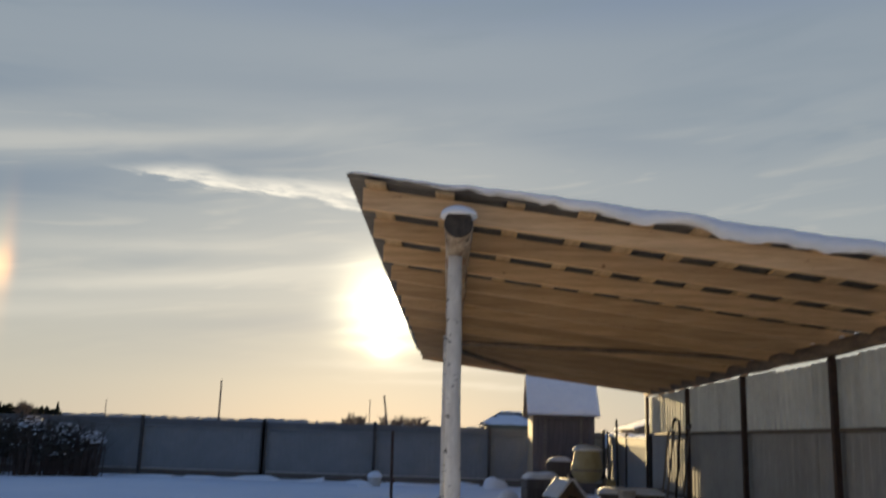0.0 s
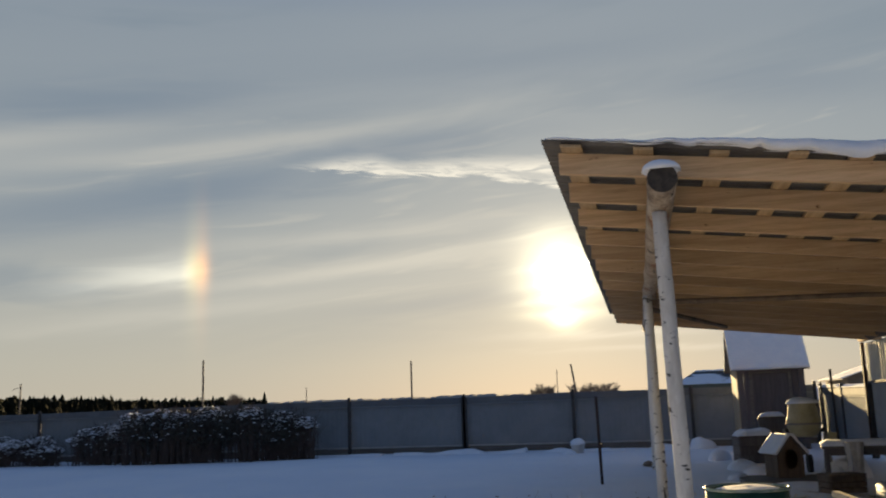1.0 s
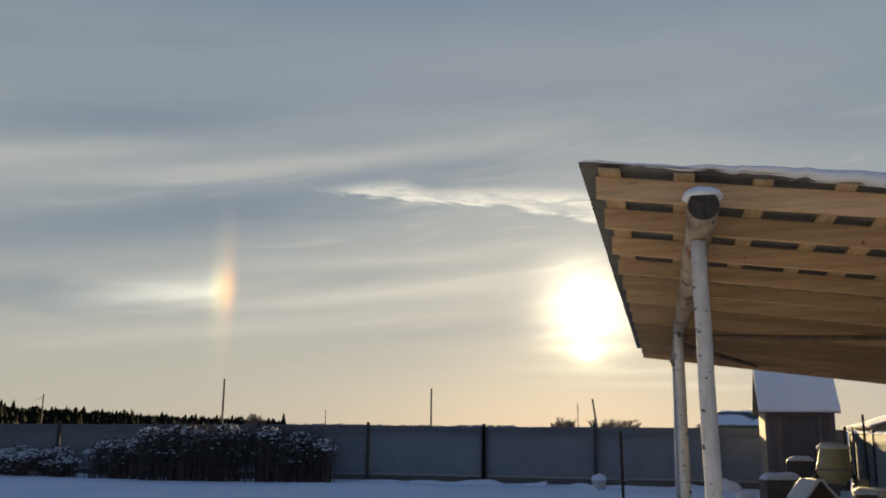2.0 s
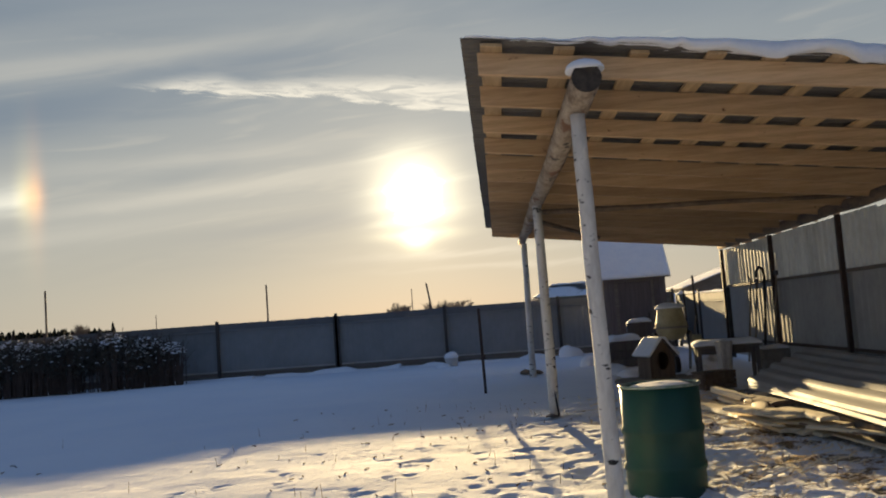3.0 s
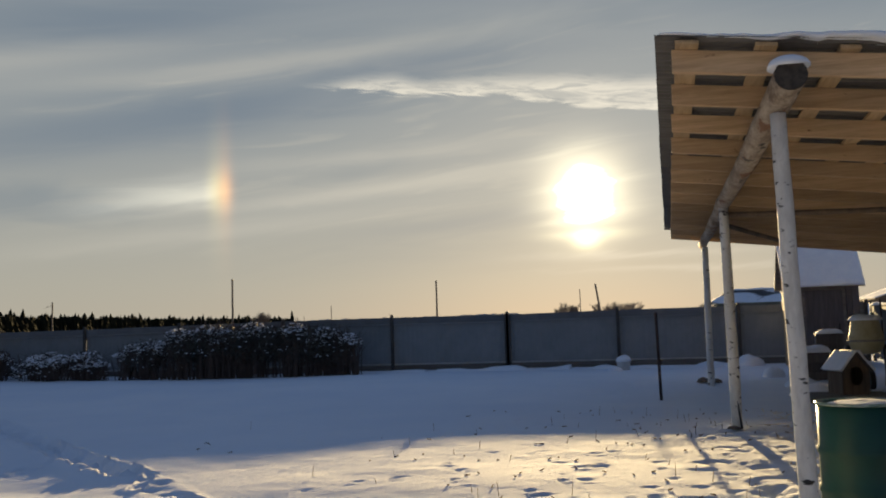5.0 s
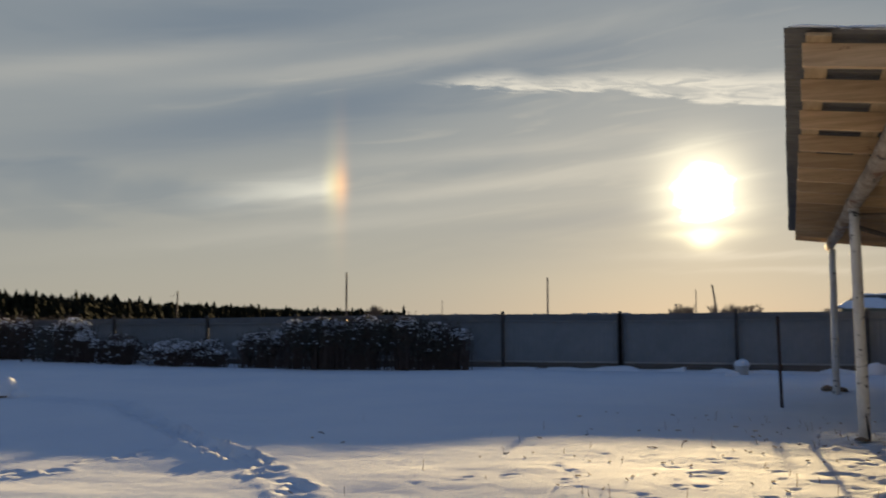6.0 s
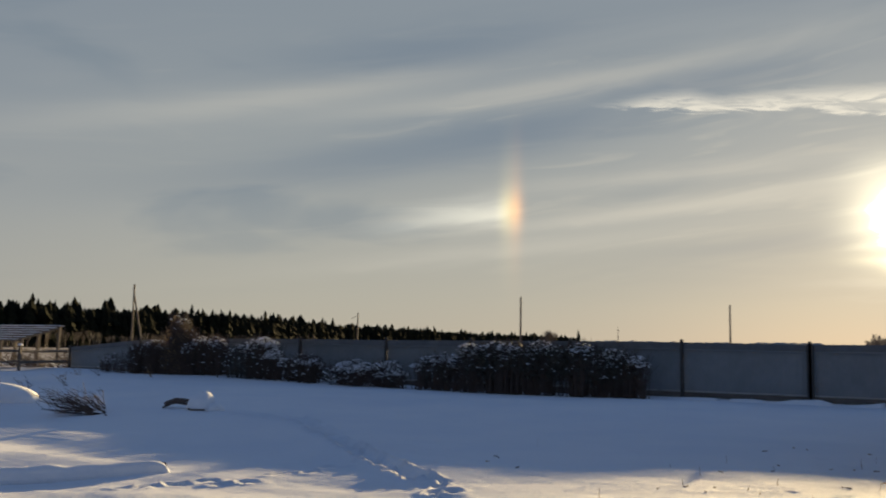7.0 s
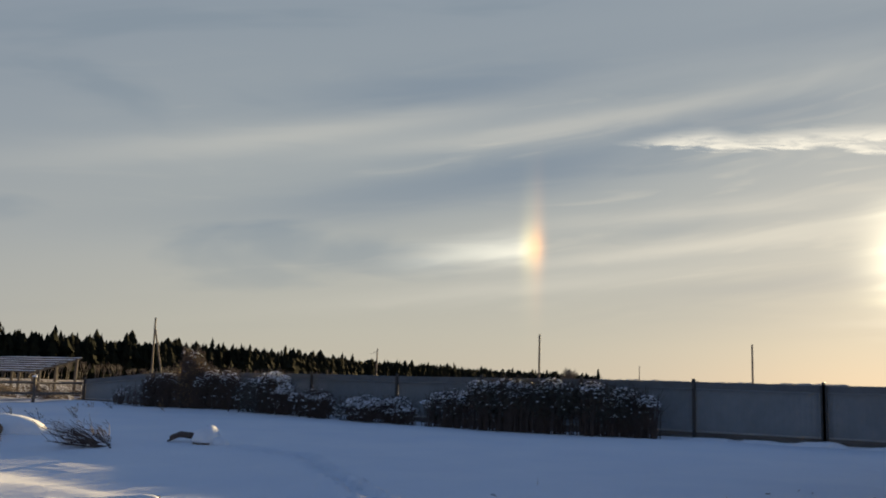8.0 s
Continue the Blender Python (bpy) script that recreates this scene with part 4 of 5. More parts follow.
build_sheet_pile()
bm = bmesh.new()
box(bm, 2.9, 4.0, 6.0, 11.3, -0.06, 0.075, bevel=0.01)
for v in bm.verts:
    v.co.z += 0.19 * max(0.0, (v.co.x - 2.9) / 1.1) * (1 if v.co.z > 0 else 0)
tagged(part("sleeper_bed", bm, PLINTH), "weathered timber bed under the sheet pile", "timber")


def build_slabs():
    rnd = random.Random(15)
    spots = []
    for i in range(17):
        t = rnd.random()
        x, y = 2.38 + 0.42 * t + rnd.gauss(0, 0.13), 10.4 - 2.8 * t + rnd.uniform(-0.3, 0.3)
        L = rnd.choice((rnd.uniform(0.6, 1.1), rnd.uniform(2.2, 3.4), rnd.uniform(2.6, 3.8)))
        turn = 0.13 + rnd.gauss(0, 0.04 if L > 1.5 else 0.35)
        dx, dy = math.sin(turn) * L / 2, math.cos(turn) * L / 2
        spots.append(((x - dx, y + dy), (x + dx, y - dy)))
    spots.sort(key=lambda q: -math.dist(*q))
    for i, (a, b) in enumerate(spots):
        L = math.dist(a, b)
        w, h = rnd.uniform(0.07, 0.15), rnd.uniform(0.022, 0.045)
        bow, thin = rnd.uniform(-0.04, 0.04), rnd.uniform(0.0, 0.3)
        bm = bmesh.new()
        rows = 10
        rings = []
        for j in range(rows + 1):
            f = j / rows
            ww, hh, c = w * (1 - thin * f) * (1 + rnd.uniform(-.06, .06)), h * (1 - thin * f) * (1 + rnd.uniform(-.06, .06)), bow * math.sin(f * math.pi) + rnd.uniform(-.003, .003)
            rings.append([bm.verts.new((c + ww * math.cos(q), (f - 0.5) * L, hh * max(0.0, math.sin(q)) ** 0.5)) for q in [k * math.pi / 7 for k in range(8)]])
        for r0, r1 in zip(rings, rings[1:]):
            for k in range(7):
                bm.faces.new((r0[k], r1[k], r1[k + 1], r0[k + 1]))
            bm.faces.new((r0[7], r1[7], r1[0], r0[0]))
        bm.faces.new(rings[0])
        bm.faces.new(rings[-1][::-1])
        o = part("wood_slab", bm, DARK_LOG if i % 7 == 1 else FRESH_WOOD, smooth=False)
        ang = math.degrees(math.atan2(b[1] - a[1], b[0] - a[0])) - 90
        lay = (-0.06, -0.02, 0.03)[0 if i < 6 else 1 if i < 11 else 2]
        o.matrix_basis = pose((a[0] + b[0]) / 2, (a[1] + b[1]) / 2, lay + 0.004 * i, rnd.uniform(-0.4, 0.4), rnd.uniform(-9, 9), ang)
        tagged(o, "rough pale sawn slab of timber lying on trodden snow", "timber", "heap of wood slabs")


build_slabs()
# short split piece leaning on the heap
bm = bmesh.new()
box(bm, -0.04, 0.04, -0.42, 0.42, -0.03, 0.03, bevel=0.008)
o = tagged(part("split_board", bm, FRESH_WOOD), "short split board lying across the slabs", "timber")
o.matrix_basis = pose(2.46, 10.15, 0.13, 4, 0, 14)


def rough_chips():
    """Bark and straw scattered over the trodden snow."""
    rnd = random.Random(21)
    bm = bmesh.new()
    for _ in range(1500):
        x, y = rnd.gauss(2.3, 0.75), rnd.uniform(5.2, 12.2)
        if x < 0.9 or x > 4.1:
            continue
        z = gz(x, y) + 0.012
        a, l, w = rnd.uniform(0, 3.14), rnd.uniform(0.02, 0.09), rnd.uniform(0.003, 0.010)
        c, s = math.cos(a), math.sin(a)
        t = rnd.uniform(-0.02, 0.03)
        vs = [bm.verts.new((x + c * u - s * v, y + s * u + c * v, z + (t if u > 0 else 0) + 0.004 * (v > 0))) for u, v in ((-l, -w), (l, -w), (l, w), (-l, w))]
        bm.faces.new(vs)
    tagged(part("wood_litter", bm, FRESH_WOOD), "straw, bark and chips scattered over trodden snow", "litter", kind="stuff")


rough_chips()


def build_tools():
    # long hooked iron pole leaning on the wall
    z0 = 0.12
    h = thing("hooked_pole", "dark iron pole with a curled hook leaning on the wall", "tool", (4.02, 14.35, z0))
    bm = bmesh.new()
    pts = [(0, 0.1, 0), (0.05, 0.02, 0.7), (0.07, -0.04, 1.28), (0.065, 0.0, 1.40), (0.05, 0.12, 1.44), (0.04, 0.24, 1.38), (0.04, 0.27, 1.29)]
    tube(bm, pts, [0.020] * 7, 8)
    part("shaft", bm, IRON, h, smooth=True)
    for i, (y, top) in enumerate(((15.05, 1.26), (14.72, 1.22), (13.72, 1.3))):
        f = thing("garden_tool", "long wooden handled garden tool leaning on the wall", "tool", (4.03, y, z0), group="tools leaning on the wall")
        bm = bmesh.new()
        tube(bm, [(-0.08, 0, 0), (0.07, 0.03, top)], [0.016, 0.014], 8)
        part("handle", bm, TOOL_WOOD, f)
        if i == 0:
            bm = bmesh.new()
            tube(bm, [(0.06, -0.10, top - 0.03), (0.07, 0.03, top), (0.07, 0.20, top + 0.10)], [0.012, 0.014, 0.006], 6)
            part("tine", bm, IRON, f)
        else:
            bm = bmesh.new()
            box(bm, 0.05, 0.075, -0.06, 0.09, top - 0.02, top + 0.05, bevel=0.005)
            part("head", bm, IRON, f)


build_tools()


def bucket(name, label, at, r, h, mat, snow):
    b = thing(name, label, "bucket", at)
    bm = bmesh.new()
    n = 20
    rings = [[bm.verts.new((q * math.cos(k * math.tau / n), q * math.sin(k * math.tau / n), z)) for k in range(n)] for q, z in ((r * 0.8, 0), (r * 0.9, h * 0.5), (r, h), (r * 1.06, h + 0.01), (r * 0.93, h))]
    for r0, r1 in zip(rings, rings[1:]):
        for k in range(n):
            bm.faces.new((r0[k], r0[(k + 1) % n], r1[(k + 1) % n], r1[k]))
    bm.faces.new(rings[0][::-1])
    bm.faces.new(rings[-1])
    part("pail", bm, mat, b, smooth=True)
    bm = bmesh.new()
    snow_blob(bm, (0, 0, h), (r * 1.08, r * 1.08, snow), 2, rough=0.05)
    part("snow_cap", bm, SNOW, b, "thick round cap of snow", True)


bucket("bucket", "snow-capped pale bucket standing near the fence", (-0.98, 20.6, 0.08), 0.15, 0.20, ICE, 0.13)
for i, (x, y, r) in enumerate(((-1.15, 20.25, (0.17, 0.15, 0.12)), (1.62, 20.6, (0.27, 0.22, 0.24)), (1.0, 20.9, (0.22, 0.16, 0.08)))):
    bm = bmesh.new()
    snow_blob(bm, (x, y, gz(x, y) - 0.02), r, 30 + i)
    tagged(part("snow_drift", bm, SNOW, smooth=True), "small rounded heap of snow on the yard", "snow heap", "snow heaped on the yard")


def snow_pad(a, b, z, h, seed):
    """A pillow of snow over a rectangle."""
    X, Y = np.meshgrid(np.linspace(-a, a, 16), np.linspace(-b, b, 14))
    e = np.clip(np.minimum(a - np.abs(X), b - np.abs(Y)) / (0.45 * min(a, b)), 0, 1)
    Z = z + h * (0.12 + 0.88 * np.sqrt(e)) * (0.85 + 0.25 * vnoise(X * 7 + seed, Y * 7, seed)) + 0.15 * h * X / a
    return grid_mesh("snow_cap", X, Y, Z, Z * 0 + z + 0.001)


def crate(name, label, at, size, rz, mat, snow, seed):
    c = thing(name, label, "crate", at, rz)
    a, b, h = size
    for k in range(3):
        z0, z1 = h * k / 3 + 0.004, h * (k + 1) / 3 - 0.004
        for y in (-b, b):
            part("slat", box(bmesh.new(), -a, a, y - 0.012, y + 0.012, z0, z1, bevel=0.003), mat, c)
        for x in (-a, a):
            part("slat", box(bmesh.new(), x - 0.012, x + 0.012, -b + 0.013, b - 0.013, z0, z1, bevel=0.003), mat, c)
    part("lid", box(bmesh.new(), -a - 0.01, a + 0.01, -b - 0.01, b + 0.01, h, h + 0.02, bevel=0.004), mat, c)
    if snow > 0.01:
        mesh_part("snow_cap", snow_pad(a * 1.04, b * 1.04, h + 0.02, snow, seed), SNOW, c, "pillow of snow on top", True)


crate("crate", "dark wooden crate under a pillow of snow", (2.22, 16.6, gz(2.2, 16.6)), (0.27, 0.22, 0.42), 10, SHED_WOOD, 0.11, 41)
crate("crate", "tall dark box with a snow cap beside the mixer", (2.58, 16.9, gz(2.6, 16.9)), (0.2, 0.2, 0.72), -5, SHED_WOOD, 0.08, 42)
crate("crate", "low brown crate standing before the table", (2.72, 12.1, 0.02), (0.22, 0.14, 0.20), 20, KENNEL, 0.0001, 43)
crate("crate", "small grey box with a dusting of snow by the wall", (3.72, 12.95, 0.06), (0.16, 0.16, 0.34), 4, CEMENT, 0.05, 44)
for i, (x, y, r) in enumerate(((1.95, 15.6, (0.22, 0.2, 0.16)), (2.05, 14.9, (0.2, 0.15, 0.14)), (3.25, 14.5, (0.3, 0.25, 0.26)), (3.0, 14.2, (0.2, 0.2, 0.2)), (3.5, 15.6, (0.3, 0.3, 0.2)), (2.5, 13.2, (0.5, 0.25, 0.08)), (1.75, 14.35, (0.16, 0.16, 0.1)), (1.72, 17.3, (0.18, 0.2, 0.2)))):
    bm = bmesh.new()
    snow_blob(bm, (x, y, gz(x, y) - 0.02), r, 80 + i)
    tagged(part("snow_drift", bm, SNOW, smooth=True), "rounded heap of snow over a stored oddment", "snow heap", "snow heaped beside the canopy")
for x, y, h, r, lab in ((-0.155, 13.93, 1.24, 0.022, "rusty brown steel pipe standing upright in the snow"), (3.62, 17.0, 1.5, 0.02, "dark steel pipe standing beside the wall"), (3.52, 17.4, 1.28, 0.015, "thin dark stake beside the wall")):
    p = thing("stake", lab, "stake", (x, y, gz(x, y)))
    bm = bmesh.new()
    tube(bm, [(0.012, 0, -0.1), (-0.008, 0, h)], [r, r], 10)
    part("pipe", bm, BROWN_STEEL if r > 0.02 else IRON, p)
    if x < 0:
        part("clamp", box(bmesh.new(), -0.012, 0.045, -0.03, 0.03, 0.50, 0.57, bevel=0.006), BROWN_STEEL, p)
for i, (x, y, r) in enumerate(((0.52, 16.2, (0.10, 0.07, 0.08)), (0.72, 16.15, (0.08, 0.07, 0.06)), (0.62, 10.6, (0.07, 0.05, 0.03)))):
    bm = bmesh.new()
    snow_blob(bm, (x, y, gz(x, y) + 0.01), r, 120 + i, rough=0.35)
    tagged(part("soil_clod", bm, DARK_LOG), "dark clod of dug soil at a post foot", "soil", "soil at the post feet")
# rope and stick at the middle post
bm = bmesh.new()
tube(bm, [(0.70, 10.62, -0.02), (0.67, 10.64, 0.25), (0.64, 10.645, 0.5)], [0.012, 0.01, 0.008], 6)
tagged(part("stick", bm, IRON), "thin dark stick leaning on the middle post", "stick")


def dry_stalks():
    """Thin dry stalks and bits of bark poking out of the snow."""
    rnd = random.Random(55)
    bm = bmesh.new()
    for _ in range(260):
        x, y = rnd.gauss(-0.2, 1.6), rnd.uniform(5.0, 12.5)
        z = gz(x, y)
        if rnd.random() < 0.35:
            h = rnd.uniform(0.03, 0.11)
            tube(bm, [(x, y, z - 0.01), (x + rnd.uniform(-.02, .02), y, z + h)], [0.0025, 0.0015], 3, caps=False)
        else:
            a, l = rnd.uniform(0, 3.14), rnd.uniform(0.008, 0.03)
            tube(bm, [(x - l * math.cos(a), y - l * math.sin(a), z + 0.004), (x + l * math.cos(a), y + l * math.sin(a), z + 0.010)], [0.006, 0.004], 4)
    tagged(part("dry_stalk_litter", bm, REED), "thin dry stalks and bark bits in the snow", "litter", kind="stuff")


dry_stalks()
# ---------- hedge and shrubs ----------


def leaf_mesh(name, boxes, count, size, seed):
    """Many small tilted leaves inside a row of uneven lobes."""
    rnd = np.random.RandomState(seed)
    co, f = [], []
    w = np.array([b[3] * b[4] * b[5] for b in boxes])
    pick = rnd.choice(len(boxes), count, p=w / w.sum())
    for k in pick:
        cx, cy, cz, rx, ry, rz = boxes[k]
        d = rnd.normal(size=3)
        d = d / np.linalg.norm(d) * rnd.uniform(0.25, 1.06) ** 0.5
        p = np.array((cx, cy, cz)) + d * (rx, ry, rz)
        if p[2] < 0.05:
            continue
        u = rnd.normal(size=3)
        u /= np.linalg.norm(u)
        v = np.cross(u, rnd.normal(size=3))
        v /= np.linalg.norm(v) + 1e-9
        s = size * rnd.uniform(0.6, 1.4)
        i = len(co)
        co += [tuple(p - u * s), tuple(p + v * s * 0.5), tuple(p + u * s), tuple(p - v * s * 0.5)]
        f.append((i, i + 1, i + 2, i + 3))
    me = bpy.data.meshes.new(name)
    me.from_pydata(co, [], f)
    return me


def shrub(label, lobes, stems, leaves, seed, snow=260, leaf=0.035, mat=LEAF, crown=1.0):
    """Stems, leaves and flecks of snow; lobes in world space: x, y, z, and three radii."""
    s = thing("shrub", label, "shrub", (lobes[0][0], lobes[0][1], 0), group="shrubs along the fence")
    ox, oy = lobes[0][0], lobes[0][1]
    rl = random.Random(seed + 50)
    for a, b, c, d, e, g in list(lobes):
        for _ in range(4):
            u = rl.uniform(-0.9, 0.9)
            k = rl.uniform(0.16, 0.30)
            lobes.append((a + u * d, b + rl.uniform(-0.3, 0.2) * e, c + g * math.sqrt(1 - u * u) * rl.uniform(0.55, 0.95) * crown, k * 1.1, k, k * crown * rl.uniform(0.6, 1.0)))
    loc = [(a - ox, b - oy, c, d, e, g) for a, b, c, d, e, g in lobes]
    rnd = random.Random(seed)
    bm = bmesh.new()
    for _ in range(stems):
        a, b, c, d, e, g = rnd.choice(loc)
        x, y = a + rnd.uniform(-d, d) * 0.92, b + rnd.uniform(-e, e) * 0.8
        h = (c + g * math.sqrt(max(0.05, 1 - ((x - a) / d) ** 2))) * rnd.uniform(0.8, 1.12)
        lean = rnd.uniform(-0.16, 0.16)
        tube(bm, [(x, y, -0.02), (x + lean * 0.4, y + rnd.uniform(-.05, .05), h * 0.5), (x + lean, y + rnd.uniform(-.1, .1), h)], [0.014, 0.010, 0.005], 4, caps=False)
        for _ in range(3):
            t = rnd.uniform(0.35, 0.9)
            q = Vector((x + lean * t, y, h * t))
            tube(bm, [q, q + Vector((rnd.uniform(-.22, .22), rnd.uniform(-.2, .2), rnd.uniform(0.05, .25)))], [0.006, 0.003], 3, caps=False)
    tagged(part("twig_growth", bm, TWIG, s), kind="stuff")
    if leaves:
        tagged(mesh_part("foliage", leaf_mesh("foliage", loc, leaves, leaf, seed), mat, s), kind="stuff")
    if snow:
        bm = bmesh.new()
        rs = random.Random(seed + 5)
        for _ in range(int(snow * 1.15)):
            a, b, c, d, e, g = rs.choice(loc)
            t, u = rs.uniform(0, math.tau), rs.uniform(-0.5, 1)
            q = math.sqrt(max(0, 1 - u * u))
            p = (a + d * q * math.cos(t) * rs.uniform(.8, 1.03), b + e * q * math.sin(t), c + g * u * rs.uniform(0.85, 1.05))
            if p[2] < 0.15:
                continue
            r = rs.uniform(0.009, 0.030)
            snow_blob(bm, p, (r * 1.5, r * 1.3, r * 0.8), rs.randint(0, 999), 6, 2, rough=0.3)
        tagged(part("snow_dusting", bm, SNOW, s, "snow dusting on the leaves", True), kind="stuff")


shrub("dense dark clipped hedge flecked with snow by the fence", [(-9.8, 20.75, 0.86, 1.5, 0.5, 0.48), (-8.5, 20.75, 0.84, 1.2, 0.5, 0.46), (-11.2, 20.75, 0.84, 0.8, 0.5, 0.48), (-7.7, 20.8, 0.74, 0.55, 0.4, 0.44), (-10.6, 20.7, 0.95, 0.8, 0.45, 0.40)], 620, 14000, 1, snow=1500, leaf=0.036, crown=0.75)
shrub("dark leafy shrub with snowy tips by the fence", [(-12.75, 20.8, 0.60, 0.60, 0.4, 0.42), (-12.4, 20.8, 0.72, 0.35, 0.4, 0.36)], 120, 1300, 2, snow=520, crown=0.6)
shrub("small round snow-flecked shrub at the fence foot", [(-14.3, 20.8, 0.48, 0.48, 0.35, 0.36), (-14.0, 20.7, 0.34, 0.4, 0.3, 0.26)], 120, 900, 3, snow=420, crown=0.6)
shrub("low bushy shrub powdered with snow", [(-15.6, 20.6, 0.38, 0.75, 0.4, 0.34), (-15.2, 20.6, 0.52, 0.40, 0.35, 0.32)], 140, 1100, 4, snow=900, crown=0.6)
shrub("tangled dark shrub with arching twigs", [(-17.0, 20.6, 0.48, 0.75, 0.45, 0.46)], 220, 1500, 5, snow=420, mat=DRY_LEAF, crown=0.6)
shrub("tall dark shrub thick with snow flecks", [(-19.0, 20.5, 0.62, 1.15, 0.5, 0.62), (-18.6, 20.5, 0.92, 0.6, 0.4, 0.46)], 280, 4200, 6, snow=1100)
shrub("bare twiggy shrub with withered leaves", [(-21.0, 20.8, 0.70, 0.95, 0.4, 0.62)], 300, 2400, 7, snow=320, mat=DRY_LEAF)
shrub("brown dry weeds standing by the fence", [(-22.4, 20.8, 0.95, 0.8, 0.4, 1.0)], 300, 1100, 8, snow=60, mat=REED)
shrub("bare brushy shrub near the fence corner", [(-23.9, 20.9, 0.62, 1.1, 0.4, 0.58)], 300, 1600, 9, snow=150, mat=DRY_LEAF)
shrub("short thin twigs poking from the snow", [(-25.6, 21.0, 0.28, 0.9, 0.3, 0.3)], 50, 0, 10, snow=40)

# ---------- the open side of the yard ----------


def twig_bundle(name, label, at, n, length, spread, seed, rise=0.3, axis_rz=0.0, mat=TWIG, snow=0):
    t = thing(name, label, "brushwood", at, axis_rz)
    rnd = random.Random(seed)
    bm = bmesh.new()
    for _ in range(n):
        y0 = rnd.uniform(-spread, spread)
        l = length * rnd.uniform(0.5, 1.0)
        a = rnd.uniform(-0.9, 0.9)
        q0 = Vector((length * 0.5, y0 * 0.4, 0.02))
        q1 = q0 + Vector((-l * math.cos(a), l * math.sin(a) * 0.6 + y0, l * rise * rnd.uniform(0.1, 1.2)))
        mid = q0.lerp(q1, 0.5) + Vector((0, 0, rnd.uniform(-.03, .06)))
        k = min(1.0, length)
        tube(bm, [q0, mid, q1], [0.011 * k ** 0.5, 0.007 * k ** 0.5, 0.003], 4, caps=False)
        for _ in range(3 if length > 0.2 else 0):
            s0 = mid.lerp(q1, rnd.random())
            tube(bm, [s0, s0 + Vector((-rnd.uniform(.05, .3), rnd.uniform(-.15, .15), rnd.uniform(0, .2))) * k], [0.005, 0.003], 3, caps=False)
    tagged(part("twig_growth", bm, mat, t), kind="stuff")
    if snow:
        bm = bmesh.new()
        for i in range(snow):
            snow_blob(bm, (rnd.uniform(-.5, .5) * length, rnd.uniform(-.5, .5) * spread, rnd.uniform(0.03, 0.2) * length * rise), (rnd.uniform(.03, .1), rnd.uniform(.03, .08), .03), i, 8, 3)
        tagged(part("snow_dusting", bm, SNOW, t, "snow caught on the wood", True), kind="stuff")


twig_bundle("brush_pile", "heap of cut bare branches lying on the snow", (-13.85, 10.85, gz(-13.85, 10.85)), 55, 0.95, 0.5, 5, 0.38, 12, snow=36)
twig_bundle("twig_tuft", "few upright bare stems in the snow", (-13.1, 10.75, gz(-13.1, 10.75)), 5, 0.3, 0.08, 6, 1.2)
twig_bundle("twig_tuft", "thin dry stalk standing in the snow", (-5.14, 10.05, gz(-5.14, 10.05)), 2, 0.14, 0.02, 7, 1.4)
twig_bundle("twig_tuft", "few dry weed stalks near the snow heap", (-15.7, 10.2, gz(-15.7, 10.2)), 9, 0.5, 0.3, 8, 0.9, mat=REED)
twig_bundle("twig_tuft", "bent dry stalk in the open snow", (-9.77, 6.7, gz(-9.77, 6.7)), 2, 0.3, 0.05, 9, 1.0)
rw = random.Random(90)
for i in range(16):
    x, y = rw.uniform(-30, -18), rw.uniform(12, 19.5)
    twig_bundle("twig_tuft", "dry weed stalks poking through the snow", (x, y, gz(x, y)), 5, 0.35, 0.15, 100 + i, 1.0, mat=REED if i % 2 else TWIG)
# snow-covered stump with a stick
st = thing("stump", "snow-covered stump with a dark broken branch", "stump", (-12.5, 12.35, gz(-12.5, 12.35)))
bm = bmesh.new()
tube(bm, [(0.1, 0, -0.05), (0.1, 0, 0.17)], [0.24, 0.2], 14, 0.06)
part("wood", bm, DARK_LOG, st)
bm = bmesh.new()
snow_blob(bm, (0.1, 0, 0.02), (0.30, 0.27, 0.27), 12, rough=0.2)
snow_blob(bm, (0.32, 0.05, -0.02), (0.22, 0.2, 0.13), 18, rough=0.3)
part("snow_cap", bm, SNOW, st, "thick snow cap", True)
bm = bmesh.new()
tube(bm, [(-0.1, -0.05, 0.1), (-0.45, -0.1, 0.13), (-0.75, -0.05, 0.06)], [0.06, 0.055, 0.045], 8, 0.15)
tube(bm, [(-0.45, -0.1, 0.12), (-0.62, -0.25, 0.0)], [0.03, 0.02], 6)
part("branch", bm, TWIG, st)
# snow-covered log
lg = thing("fallen_log", "short log buried under rounded snow", "log", (-7.92, 7.38, gz(-7.92, 7.38)), rz=62)
bm = bmesh.new()
tube(bm, [(0.18, 0, 0.03), (-1.5, 0, 0.0)], [0.06, 0.065], 12, 0.04)
part("wood", bm, DARK_LOG, lg)
X, Y = np.meshgrid(np.linspace(-1.55, 0.2, 44), np.linspace(-0.13, 0.13, 11))
e = np.clip((0.2 - X) / 0.06, 0, 1) ** 0.5
Z = -0.03 + (0.135 + 0.015 * vnoise(X * 5, Y * 5, 61)) * np.sqrt(np.clip(1 - (Y / 0.132) ** 2, 0, 1)) ** 0.6 * (0.35 + 0.65 * e) 
mesh_part("snow_cover", grid_mesh("snow_cover", X, Y, Z, Z * 0 - 0.06), SNOW, lg, "rounded snow cover", True)
